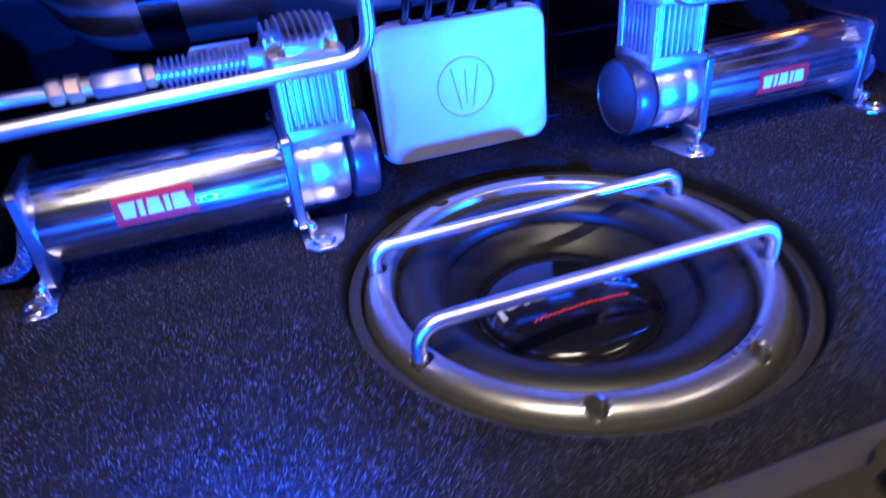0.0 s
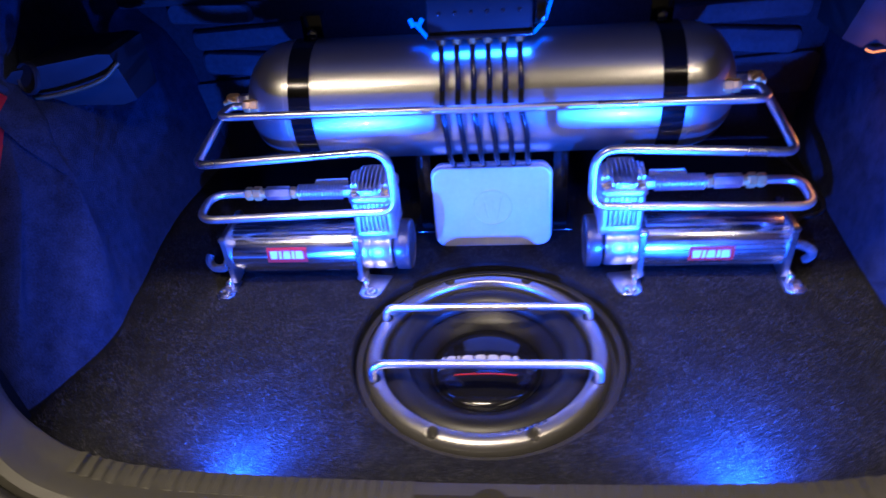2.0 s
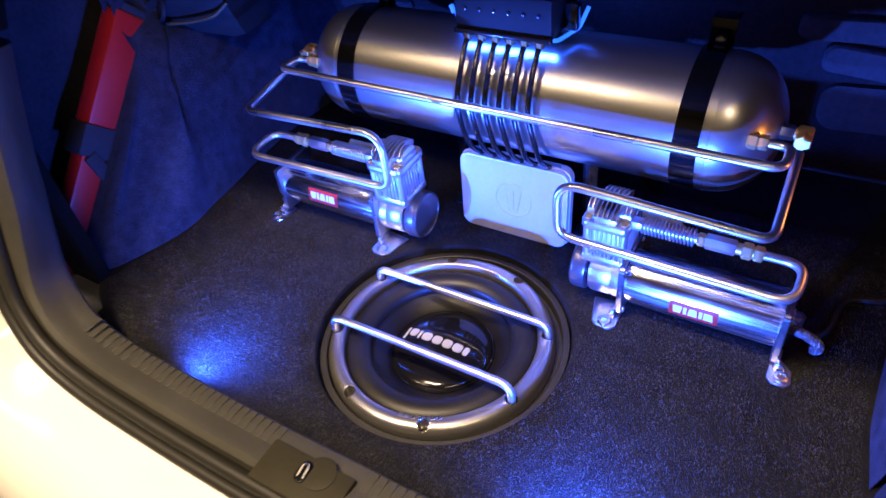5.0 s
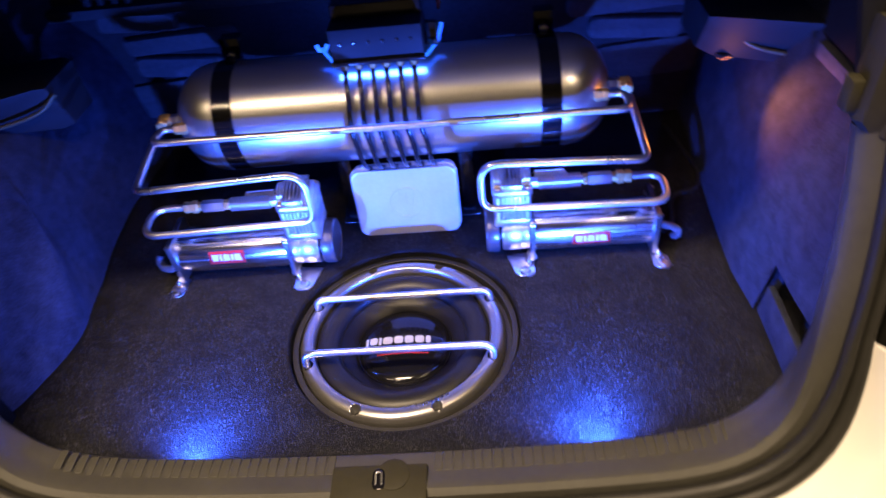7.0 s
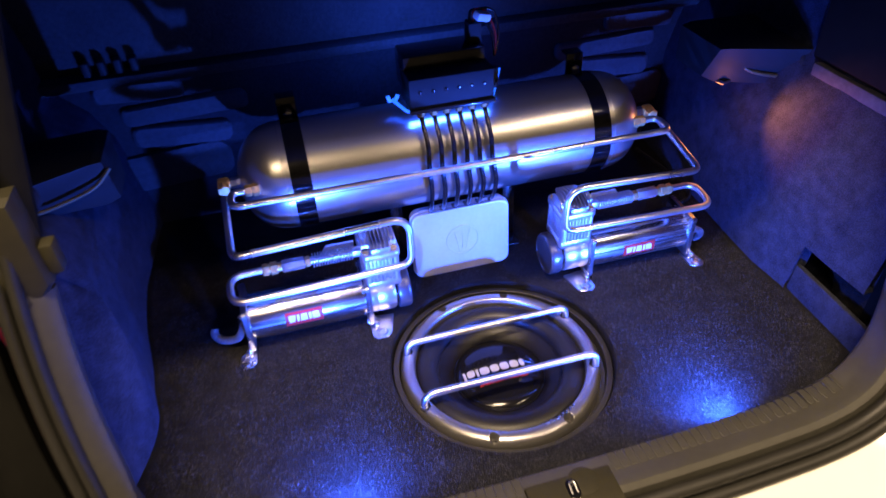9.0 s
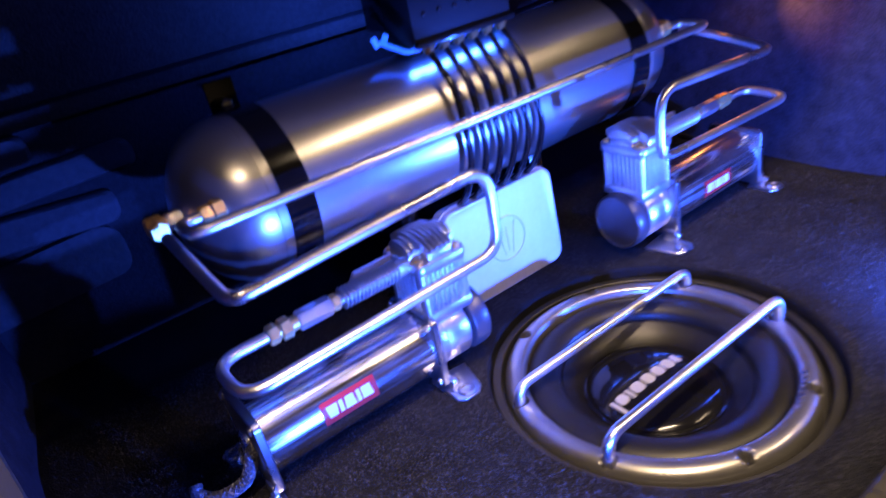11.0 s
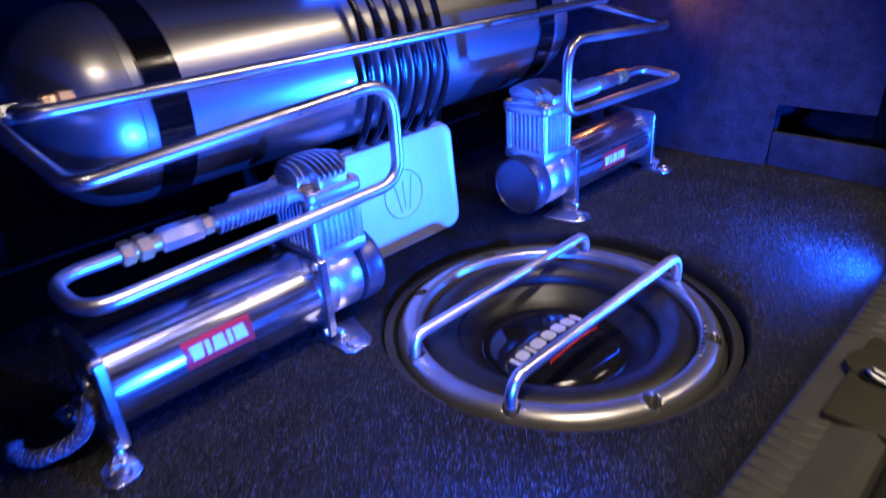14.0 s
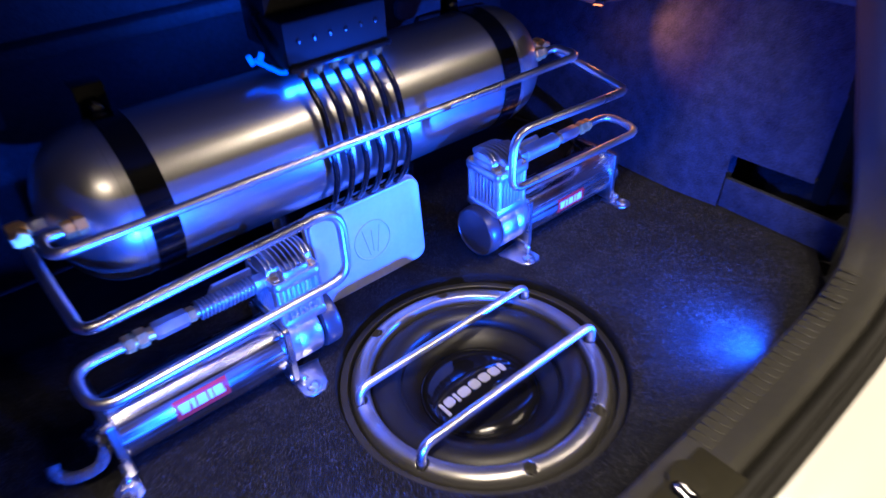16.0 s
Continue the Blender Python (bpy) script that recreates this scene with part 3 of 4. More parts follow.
    for a in NOTCH:
        part("screw_well", lathe([(0.0001, -0.0275), (0.0056, -0.0275), (0.0056, -0.0188), (0.0046, -0.0188), (0.0044, -0.0225), (0.0001, -0.0225)], "z", (0.1248 * math.cos(a), 0.1248 * math.sin(a), 0), 16), M_FLANGE, sub, "black screw well")
    for k in range(7):
        a = radians(-80 + k * 3.4)
        part("ring_mark", box((0.0045, 0.0036, 0.0006), (0.1180 * math.cos(a), 0.1180 * math.sin(a), -0.0026), 0.0001, None, Euler((0, 0, a + math.pi / 2)).to_matrix(), 1), M_STEEL, sub, "small embossed mark on the ring")
    return sub


subwoofer()

# ---- compressors ----


def compressor(s, x0, name_group):
    """s: the side of the motor (-1 or 1) from the head plate at x0."""
    YC, ZC = 0.135, 0.0425
    c = thing("air_compressor", (x0, YC, 0), "chrome twin-plate air compressor with finned aluminium head, bolted to the carpet", "air compressor", name_group)
    X = lambda u: s * u

    def plate(u, label):
        bm = slab(rounded(0.070, 0.070, 0.006), [(0.97, 0.97, -0.0036), (1, 1, -0.0026), (1, 1, 0.0026), (0.97, 0.97, 0.0036)], lambda a, b, d: (X(u) + d, a, ZC + b))
        return part("end_plate", bm, M_STEEL, c, label)

    L = 0.163
    plates = [plate(0.0, "square polished head-side mounting plate"), plate(L, "square polished motor-side mounting plate")]
    body = part("motor", lathe([(0.0290, X(0.002)), (0.0318, X(0.0035)), (0.0322, X(0.008)), (0.0322, X(L - 0.008)), (0.0318, X(L - 0.0035)), (0.0290, X(L - 0.002))], "x", (0, 0, ZC), 72), M_CHROME, c, "mirror-chromed motor tube")
    # label wrapped on the front of the tube
    def wrap(u0, u1, a0, a1, r, n=10):
        rings = []
        for k in range(n + 1):
            a = radians(a0 + (a1 - a0) * k / n)
            rings.append([(X(u), -r * math.cos(a), ZC + r * math.sin(a)) for u in (u0, (u0 + u1) / 2, u1)])
        return faces_from(rings, close_ring=False)

    uc = 0.088 if s < 0 else 0.078
    da = 0 if s < 0 else -14
    lab = part("label", wrap(uc - 0.025, uc + 0.025, -4 + da, 31 + da, 0.03245), M_RED, body, "red maker's label")
    def mark(x0, shape):
        """A plain white shape on the label; shape gives (left, right) at the bottom and the top."""
        (l0, r0), (l1, r1) = shape
        rings = []
        for k in range(5):
            a = radians(5 + da + 18 * k / 4)
            f = k / 4
            ends = (x0 + l0 + (l1 - l0) * f, x0 + r0 + (r1 - r0) * f)
            rings.append([(s * uc + v, -0.03265 * math.cos(a), ZC + 0.03265 * math.sin(a)) for v in ends])
        part("label_shape", faces_from(rings, close_ring=False), M_WHITE, lab)

    bar = ((0, 0.0034), (0, 0.0034))
    mark(-0.0212, ((0.0012, 0.0086), (0, 0.0098)))
    mark(-0.0100, bar)
    mark(-0.0052, ((0, 0.0098), (0.0012, 0.0086)))
    mark(0.0060, bar)
    mark(0.0108, ((0.0, 0.0100), (0.0, 0.0084)))
    rows = bmesh.new()
    for i in range(9):
        join(rows, wrap(uc - 0.022 + i * 0.005, uc - 0.0188 + i * 0.005, -7.5 + da, -5.5 + da, 0.0325, 2))
    part("label_print", rows, M_BLACK, body, "small dark print under the label")
    # crankcase and intake cap
    part("crankcase", lathe([(0.024, X(-0.0025)), (0.0295, X(-0.003)), (0.0300, X(-0.012)), (0.0292, X(-0.0135)), (0.0292, X(-0.0150)), (0.0300, X(-0.0165)), (0.0300, X(-0.037)), (0.0285, X(-0.0395)), (0.020, X(-0.040))], "x", (0, 0, ZC), 56), M_BRUSHED, c, "brushed aluminium crankcase")
    part("intake_gap", lathe([(0.025, X(-0.039)), (0.025, X(-0.045))], "x", (0, 0, ZC), 48), M_BLACK, c, "black intake slot")
    part("intake_cap", lathe([(0.028, X(-0.043)), (0.0308, X(-0.044)), (0.0315, X(-0.046)), (0.0315, X(-0.057)), (0.0308, X(-0.060)), (0.0295, X(-0.0613)), (0.0283, X(-0.0616)), (0.0275, X(-0.0606)), (0.002, X(-0.0603))], "x", (0, 0, ZC), 64), M_CAP, c, "round grey intake filter cap")
    # head
    hx, hw, hd = -0.0245, 0.049, 0.054
    bm = box((hw, hd, 0.012), (X(hx), 0, 0.0735), 0.003)
    box((hw * 0.80, hd * 0.80, 0.050), (X(hx), 0, 0.096), 0.002, bm)
    for a in (-1, 1):
        for b in (-1, 1):
            lathe([(0.0048, 0.070), (0.0048, 0.120)], "z", (X(hx) + a * (hw / 2 - 0.005), b * (hd / 2 - 0.005), 0), 14, bm)
    part("cylinder", bm, M_CAST, c, "cast cylinder barrel with corner posts")
    fin = box((0.0017, hd - 0.001, 0.039), (0, 0, 0), 0.0004, seg=1)
    first = None
    for k in range(8):
        if first is None:
            first = part("barrel_fin", fin, M_CAST, c)
            ob = first
        else:
            ob = new("barrel_fin", first.data)
            ob.parent = c
        ob.location = (X(hx) + (k - 3.5) * 0.0050, 0, 0.0985)
    fin = box((hw - 0.001, 0.0017, 0.039), (0, 0, 0), 0.0004, seg=1)
    first = None
    for k in range(8):
        if first is None:
            first = part("barrel_fin", fin, M_CAST, c)
            ob = first
        else:
            ob = new("barrel_fin", first.data)
            ob.parent = c
        ob.location = (X(hx), (k - 3.5) * 0.0056, 0.0985)
    bm = slab(rounded(hw + 0.003, hd + 0.005, 0.008), [(0.97, 0.97, 0.1175), (1, 1, 0.1190), (1, 1, 0.1255), (0.96, 0.96, 0.1275)], lambda a, b, d: (X(hx) + a, b, d))
    box((hw * 0.98, hd * 0.58, 0.011), (X(hx), 0, 0.1305), 0.003, bm)
    box((hw * 0.52, hd * 1.04, 0.011), (X(hx), 0, 0.1305), 0.003, bm)
    head = part("cylinder_head", bm, M_CAST, c, "cast aluminium cylinder head with cut corners")
    for k in range(10):
        x = X(hx) + (k - 4.5) * 0.0049
        wide = abs(k - 4.5) < 2.6
        d = hd * (1.02 if wide else 0.56)
        h = 0.0125 - 0.0035 * ((k - 4.5) / 4.5) ** 2
        n = 12
        ring0 = []
        for i in range(n + 1):
            q = i / n - 0.5
            ring0.append((q * d, 0.1345 + h * (1 - (2 * abs(q)) ** 2.4 * 0.75)))
        ring0 += [(d / 2, 0.132), (-d / 2, 0.132)]
        t = faces_from([[(x - 0.0010, a, b) for a, b in ring0], [(x + 0.0006, a, b) for a, b in ring0]], True, True)
        part("head_fin", t, M_CAST, head)
    for a in (-1, 1):
        for b in (-1, 1):
            part("head_bolt", hexbar(0.0044, 0.124, 0.1295, "z", (X(hx) + a * hw * 0.39, b * hd * 0.40, 0)), M_BRASS, head, "brass-tinted head bolt")
    # outlet line
    oy, oz = -0.010, 0.1250
    bm = box((0.016, 0.012, 0.012), (X(0.004), oy, oz), 0.003)
    lathe([(0.0052, X(0.008)), (0.0052, X(0.068))], "x", (0, oy, oz), 20, bm)
    line = part("outlet_line", bm, M_CAST, c, "cast outlet arm")
    first = None
    for k in range(15):
        u = 0.0115 + k * 0.0036
        if first is None:
            first = part("outlet_fin", lathe([(0.0090, -0.0009), (0.0097, 0), (0.0090, 0.0009)], "x", (0, 0, 0), 20), M_CAST, line)
            ob = first
        else:
            ob = new("outlet_fin", first.data)
            ob.parent = line
        ob.location = (X(u), oy, oz)
    bm = slab([(0.0, -0.5), (1, -0.5), (0.80, 0.5), (0.0, 0.5)], [(0.046, 0.014, 0.0), (0.046, 0.014, 0.003)], lambda a, b, d: (X(0.006 + a), oy + 0.010 + d, oz + 0.003 + b))
    part("outlet_web", bm, M_CAST, line, "flat cast web behind the fins")
    part("brass_nut", hexbar(0.0070, X(0.0655), X(0.0725), "x", (0, oy, oz)), M_BRASS, line, "small brass nut")
    part("check_valve", hexbar(0.0082, X(0.0730), X(0.1020), "x", (0, oy, oz)), M_CAST, line, "hexagonal aluminium check valve")
    bm = hexbar(0.0086, X(0.1075), X(0.1170), "x", (0, oy, oz))
    lathe([(0.0060, X(0.101)), (0.0060, X(0.120))], "x", (0, oy, oz), 20, bm)
    hexbar(0.0080, X(0.1185), X(0.1270), "x", (0, oy, oz), bm)
    part("compression_nut", bm, M_BRASS, line, "pair of brass compression nuts")
    # feet: bent tabs with washer-head screws
    for u, du in ((0.0, -1), (L, 1)):
        for sy in (-1, 1):
            o = [(0.002, 0.010), (0.002, 0.050), (-0.004, 0.0555), (-0.018, 0.0555), (-0.025, 0.049), (-0.034, 0.014)] if du < 0 else [(-0.002, 0.020), (-0.002, 0.050), (0.004, 0.0555), (0.016, 0.0555), (0.021, 0.050), (0.019, 0.034), (0.006, 0.022)]
            bm = slab(o, [(0.98, 0.99, 0.0004), (1, 1, 0.0010), (1, 1, 0.0026), (0.98, 0.99, 0.0032)], lambda a, b, d: (X(u + a), sy * b, d))
            box((0.0030, 0.020, 0.014), (X(u + du * 0.0048), sy * 0.028, 0.0085), 0.001, bm)
            if du > 0:
                rings = [[(X(u + du * a), sy * 0.0345 + w, z) for a, z in ((0.002, 0.022), (0.002, 0.002), (0.014, 0.002), (0.012, 0.005))] for w in (-0.0012, 0.0012)]
                join(bm, faces_from(rings, True, True))
            foot = part("foot", bm, M_STEEL, c, "bent steel mounting foot")
            bm = lathe([(0.0074, 0.0030), (0.0080, 0.0038), (0.0070, 0.0052), (0.0042, 0.0058), (0.0034, 0.0046), (0.0006, 0.0044)], "z", (X(u + du * 0.0115), sy * 0.0455, 0), 24)
            part("foot_bolt", bm, M_STEEL, foot, "domed washer-head screw")
            part("stud", lathe([(0.0030, sy * 0.000), (0.0034, sy * 0.001), (0.0034, sy * 0.006), (0.002, sy * 0.007)], "y", (X(u + du * 0.006), sy * 0.034, 0.0125), 12), M_STEEL, foot, "plated stud end")
    for u in (0.0, L):
        for a in (-1, 1):
            for b in (-1, 1):
                part("plate_bolt", lathe([(0.0034, X(u) - s * 0.0), (0.0036, X(u) + s * 0.0045), (0.0028, X(u) + s * 0.0058)], "x", (0, a * 0.0295, ZC + b * 0.0295), 12), M_STEEL, c)
    # tail bearing and cable
    tail = part("tail_boss", lathe([(0.012, X(L + 0.001)), (0.012, X(L + 0.006)), (0.010, X(L + 0.008))], "x", (0, 0.0, ZC), 24), M_CHROME, c, "chromed tail boss")
    if s < 0:
        path = [(X(L), -0.014, 0.046), (X(L + 0.006), -0.014, 0.043), (X(L + 0.011), -0.013, 0.030), (X(L + 0.020), -0.010, 0.017), (X(L + 0.036), -0.002, 0.010), (X(L + 0.046), 0.006, 0.0090), (X(L + 0.051), 0.013, 0.0125), (X(L + 0.050), 0.018, 0.0165)]
    else:
        path = [(X(L), -0.010, 0.040), (X(L + 0.012), -0.011, 0.0395), (X(L + 0.024), -0.012, 0.037), (X(L + 0.033), -0.011, 0.030), (X(L + 0.036), -0.008, 0.020), (X(L + 0.033), -0.002, 0.010)]
    core = smooth_path(path, 10)
    cable = part("power_cable", sweep(core, 0.0046, 12), M_BRAID, c, "silver braided cable sleeve", 60)
    bm = bmesh.new()
    for ph in range(10):
        strand, way = [], 1 if ph < 5 else -1
        for i, p in enumerate(core):
            t = (core[min(i + 1, len(core) - 1)] - core[max(i - 1, 0)]).normalized()
            a1 = t.cross(Vector((0.2, 1, 0.1))).normalized()
            a2 = t.cross(a1)
            w = way * i * 0.42 + ph * math.pi * 0.4
            strand.append(p + (a1 * math.cos(w) + a2 * math.sin(w)) * 0.0046)
        sweep(strand, 0.0009, 4, bm)
    tagged(part("braid", bm, M_BRAID, cable, "", 60), kind="stuff")
    if s < 0:
        part("collar", sweep([path[1], Vector(path[1]).lerp(Vector(path[2]), 0.30)], 0.0044, 12), M_RED, c, "red heat-shrink collar")
    return c


compressor(-1, -0.153, "air compressors")
compressor(1, 0.178, "air compressors")

# ---- tank ----
TY, TZ, TR = 0.240, 0.190, 0.073


def air_tank():
    t = thing("air_tank", (0, TY, 0.0), "silver-champagne painted cylindrical air tank on black straps and posts", "air tank")
    half = [(0.001, 0.291)] + [(TR * math.sin(radians(a)), 0.226 + 0.065 * math.cos(radians(a)) ** 0.85) for a in range(8, 90, 7)] + [(TR, 0.226)]
    prof = [(r, -x) for r, x in half] + [(TR, x) for x in (-0.2265, -0.11, 0.0, 0.11, 0.2265)][1:-1] + [(r, x) for r, x in reversed(half)]
    part("shell", lathe(prof, "x", (0, 0, TZ), 96), M_TANK, t, "", 60)
    for sx in (-1, 1):
        part("weld_seam", lathe([(TR - 0.001, sx * 0.2275), (TR + 0.0006, sx * 0.228), (TR + 0.0006, sx * 0.2295), (TR - 0.001, sx * 0.230)], "x", (0, 0, TZ), 96), M_TANK, t)
        xc = sx * 0.209
        rings = []
        for k in range(61):
            a = radians(90 - 360 * k / 60)
            rings.append([(xc + w, (TR + h) * math.cos(a), TZ + (TR + h) * math.sin(a)) for w, h in ((-0.0125, 0.0004), (-0.0125, 0.0020), (0.0125, 0.0020), (0.0125, 0.0004))])
        st = part("strap", faces_from(rings, True, True), M_STRAP, t, "glossy black steel strap")
        bm = box((0.026, 0.003, 0.040), (xc, 0.038, TZ + 0.074), 0.001)
        box((0.026, 0.020, 0.003), (xc, 0.048, TZ + 0.092), 0.001, bm)
        part("strap_ear", bm, M_STRAP, st, "black strap ear")
        part("strap_bolt", lathe([(0.0062, 0.0362), (0.0062, 0.030), (0.0040, 0.0285)], "y", (xc, 0.0, TZ + 0.072), 6), M_STEEL, st, "bright strap bolt")
        px = sx * 0.088 + 0.006
        bm = box((0.020, 0.050, TZ - TR + 0.012), (px, 0.012, (TZ - TR + 0.012) / 2), 0.002)
        box((0.034, 0.070, 0.004), (px, 0.012, 0.002), 0.001, bm)
        part("post", bm, M_BLACK, t, "black steel support post")
        # ports in the end cap
        bm = hexbar(0.0085, sx * 0.262, sx * 0.272, "x", (0, -0.055, TZ + 0.019))
        hexbar(0.0075, sx * 0.272, sx * 0.281, "x", (0, -0.055, TZ + 0.019), bm)
        part("port_nut", bm, M_BRASS, t, "brass compression nut")
        part("nipple", hexbar(0.0078, sx * 0.282, sx * 0.299, "x", (0, -0.018, TZ + 0.012)), M_STEEL, t, "plated hex nipple")
        bm = lathe([(0.0062, sx * 0.296), (0.0062, sx * 0.306)], "x", (0, -0.018, TZ + 0.012), 16)
        box((0.015, 0.015, 0.015), (sx * 0.308, -0.018, TZ + 0.012), 0.003, bm)
        hexbar(0.0085, -0.024, -0.035, "y", (sx * 0.308, 0, TZ + 0.012), bm)
        part("elbow_fitting", bm, M_BRASS, t, "brass elbow fitting")
    return t


air_tank()


def pipes():
    # cross pipe in front of the tank
    p = fillet([(-0.277, TY - 0.055, TZ + 0.019), (-0.298, TY - 0.055, TZ + 0.019), (-0.298, 0.146, 0.213), (0.301, 0.147, 0.209), (0.301, TY - 0.055, TZ + 0.019), (0.277, TY - 0.055, TZ + 0.019)], 0.016, 8)
    ob = link("cross_pipe", sweep(p, 0.0046, 16), M_PIPE, smooth=60)
    tagged(ob, "polished aluminium air pipe running along the tank front", "pipe")
    for s, xe, xi, xo, name in ((-1, 0.305, 0.094, 0.320, "left"), (1, 0.310, 0.115, 0.340, "right")):
        xn = 0.153 + 0.124 if s < 0 else 0.178 + 0.124
        zt = 0.196 if s < 0 else 0.190
        p = fillet([(s * 0.308, TY - 0.052, TZ + 0.012), (s * xe, 0.079, zt - 0.008), (s * xi, 0.073, zt + 0.006), (s * xi, 0.074, 0.128), (s * xo, 0.073, 0.122), (s * (xo + 0.002), 0.125, 0.1250), (s * xn, 0.125, 0.1250)], [0.014, 0.024, 0.020, 0.022, 0.022], 8)
        ob = link("loop_pipe", sweep(p, 0.0046, 16), M_PIPE, smooth=60)
        tagged(ob, "polished aluminium pipe looping from the tank to the compressor", "pipe", "loop pipes")


pipes()

# ---- valve block ----


def valve_block():
    v = thing("valve_block", (0, 0.20, 0.26), "black air valve manifold with blue light strip above the tank", "valve manifold")
    bm = box((0.114, 0.046, 0.044), (0, 0.018, 0.036), 0.003)
    part("manifold", bm, M_BOX, v, "grey-black anodised manifold body")
    part("solenoid_box", box((0.112, 0.050, 0.050), (0.0, 0.052, 0.050), 0.004), M_BLACK, v, "black solenoid housing")
    part("mount", box((0.090, 0.030, 0.016), (0, 0.038, 0.004), 0.002), M_BLACK, v, "black mounting bracket")
    part("front_lip", box((0.116, 0.008, 0.006), (0, -0.006, 0.0155), 0.002), M_BLACK, v)
    for k in range(6):
        x = -0.043 + 0.0172 * k
        fit_ = part("port_fitting", lathe([(0.0046, 0.0165), (0.0062, 0.0155), (0.0062, 0.0100), (0.0050, 0.0090), (0.0050, 0.0060), (0.0036, 0.0055)], "z", (x, -0.0035, 0), 20), M_COPPER, v, "dark copper push-in port fitting")
        part("screw", lathe([(0.0022, -0.0052), (0.0022, -0.0062), (0.0012, -0.0064)], "y", (x, 0, 0.040), 10), M_BLACK, v)
    st = sweep(fillet([(-0.074, 0.026, 0.022), (-0.058, 0.008, 0.0100), (0.058, 0.008, 0.0100), (0.072, 0.034, 0.016), (0.079, 0.041, 0.036)], 0.008, 4), 0.0022, 8)
    part("light_strip", st, M_LED, v, "glowing blue light strip", 60)
    for dx, lean in ((-0.004, -0.35), (0.006, 0.5)):
        part("light_strip_end", box((0.005, 0.004, 0.010), (-0.074 + dx, 0.026, 0.023), 0.001, rot=Euler((0, lean, 0)).to_matrix()), M_LED, v, "glowing blue end of the strip")
    part("bracket", box((0.014, 0.012, 0.030), (0.066, 0.030, 0.030), 0.002), M_BLACK, v, "black end bracket")
    part("plug_socket", box((0.018, 0.020, 0.030), (0.046, 0.052, 0.086), 0.002), M_BOX, v, "grey plug socket")
    part("connector", box((0.024, 0.014, 0.012), (0.058, 0.050, 0.106), 0.004, rot=Euler((0.2, 0.3, 0.4)).to_matrix()), M_PLUG, v, "off-white wiring connector")
    for i, dx in enumerate((0.0, 0.005, -0.005)):
        w = smooth_path([(0.046 + dx, 0.052, 0.100), (0.050 + dx, 0.058, 0.112), (0.066 + dx * 2, 0.060, 0.108), (0.078 + dx, 0.056, 0.080), (0.076, 0.050, 0.050)], 5)
        part("wire", sweep(w, 0.0017, 8), M_HOSE if i else M_CASE, v, "thin connector wire", 60)


valve_block()


def hose(k):
    x = -0.043 + 0.0172 * k
    xb = x * 1.06 + 0.004
    p = smooth_path([(x, 0.1965, 0.268), (x, 0.1865, 0.258), (x + 0.001, 0.170, 0.236), (x * 1.02, 0.1612, 0.205), (xb, 0.1625, 0.172), (xb + 0.001, 0.176, 0.138), (xb + 0.003, 0.196, 0.116), (xb + 0.004, 0.222, 0.102)], 5)
    ob = link("air_hose", sweep(p, 0.0032, 12), M_HOSE, smooth=60)
    tagged(ob, "thin glossy black air hose bent round the tank", "hose", "air hoses")


for k in range(6):
    hose(k)

# ---- tin ----


def tin():
    t = thing("tin_box", (0.006, 0.194, 0.0), "brushed metal tin with rounded corners and embossed round emblem, leaning upright", "tin box")
    W, Hh = 0.149, 0.112
    lean = radians(4)

    def fr(a, b, d):
        y = -0.010 + d
        z = b + Hh / 2
        return (a, y * math.cos(lean) + z * math.sin(lean), z * math.cos(lean) - y * math.sin(lean) + 0.001)

    o = rounded(W, Hh, 0.014, 8)
    part("tray", slab(o, [(0.985, 0.982, 0.006), (0.985, 0.982, 0.022), (0.96, 0.95, 0.024)], fr), M_TIN, t, "tin bottom half")
    part("lid", slab(o, [(1, 1, 0.0075), (1, 1, 0.0022), (0.992, 0.990, 0.0006), (0.975, 0.968, 0.0), (0.955, 0.942, 0.0002), (0.90, 0.87, 0.0008)], fr), M_TIN, t, "pressed lid with rolled rim")
    rim = [Vector(fr(u, v, 0.0085)) for u, v in o] + [Vector(fr(*o[0], 0.0085))]
    part("rolled_edge", sweep(rim, 0.0014, 8), M_TIN, t, "rolled seam", 60)
    cx, cz = 0.001, 0.000
    ringp = [Vector(fr(cx + 0.0245 * math.cos(radians(a)), cz + 0.0245 * math.sin(radians(a)), 0.0004)) for a in range(0, 361, 8)]
    part("emblem_ring", sweep(ringp, 0.0009, 8), M_TIN, t, "embossed ring", 60)
    for pts in (((-0.012, 0.017), (-0.005, -0.018)), ((0.012, 0.017), (0.005, -0.018)), ((0.0, 0.014), (0.0, -0.014))):
        part("emblem_stroke", sweep([Vector(fr(cx + a, cz + b, 0.0005)) for a, b in pts], 0.0008, 8), M_TIN, t, "embossed angular stroke", 60)
    for sx in (-1, 1):
        part("hinge", box((0.022, 0.006, 0.004), fr(sx * 0.048, Hh / 2 + 0.001, 0.011), 0.001), M_STEEL, t, "small folded hinge")


tin()

# ---- sill fittings, lights ----


def sill_led(sx):
    t = thing("sill_light", (0.224 * sx, -0.1975, 0.016), "small blue light set low in the loading sill", "light", "sill lights")
    bm = lathe([(0.006, 0.0), (0.006, 0.003), (0.0045, 0.005), (0.001, 0.006)], "z", seg=20)
    bm.transform(Euler((radians(-80), 0, 0)).to_matrix().to_4x4())
    part("lens", bm, M_SPOT, t, "glowing blue lens")


for sx in (-1, 1):
    sill_led(sx)


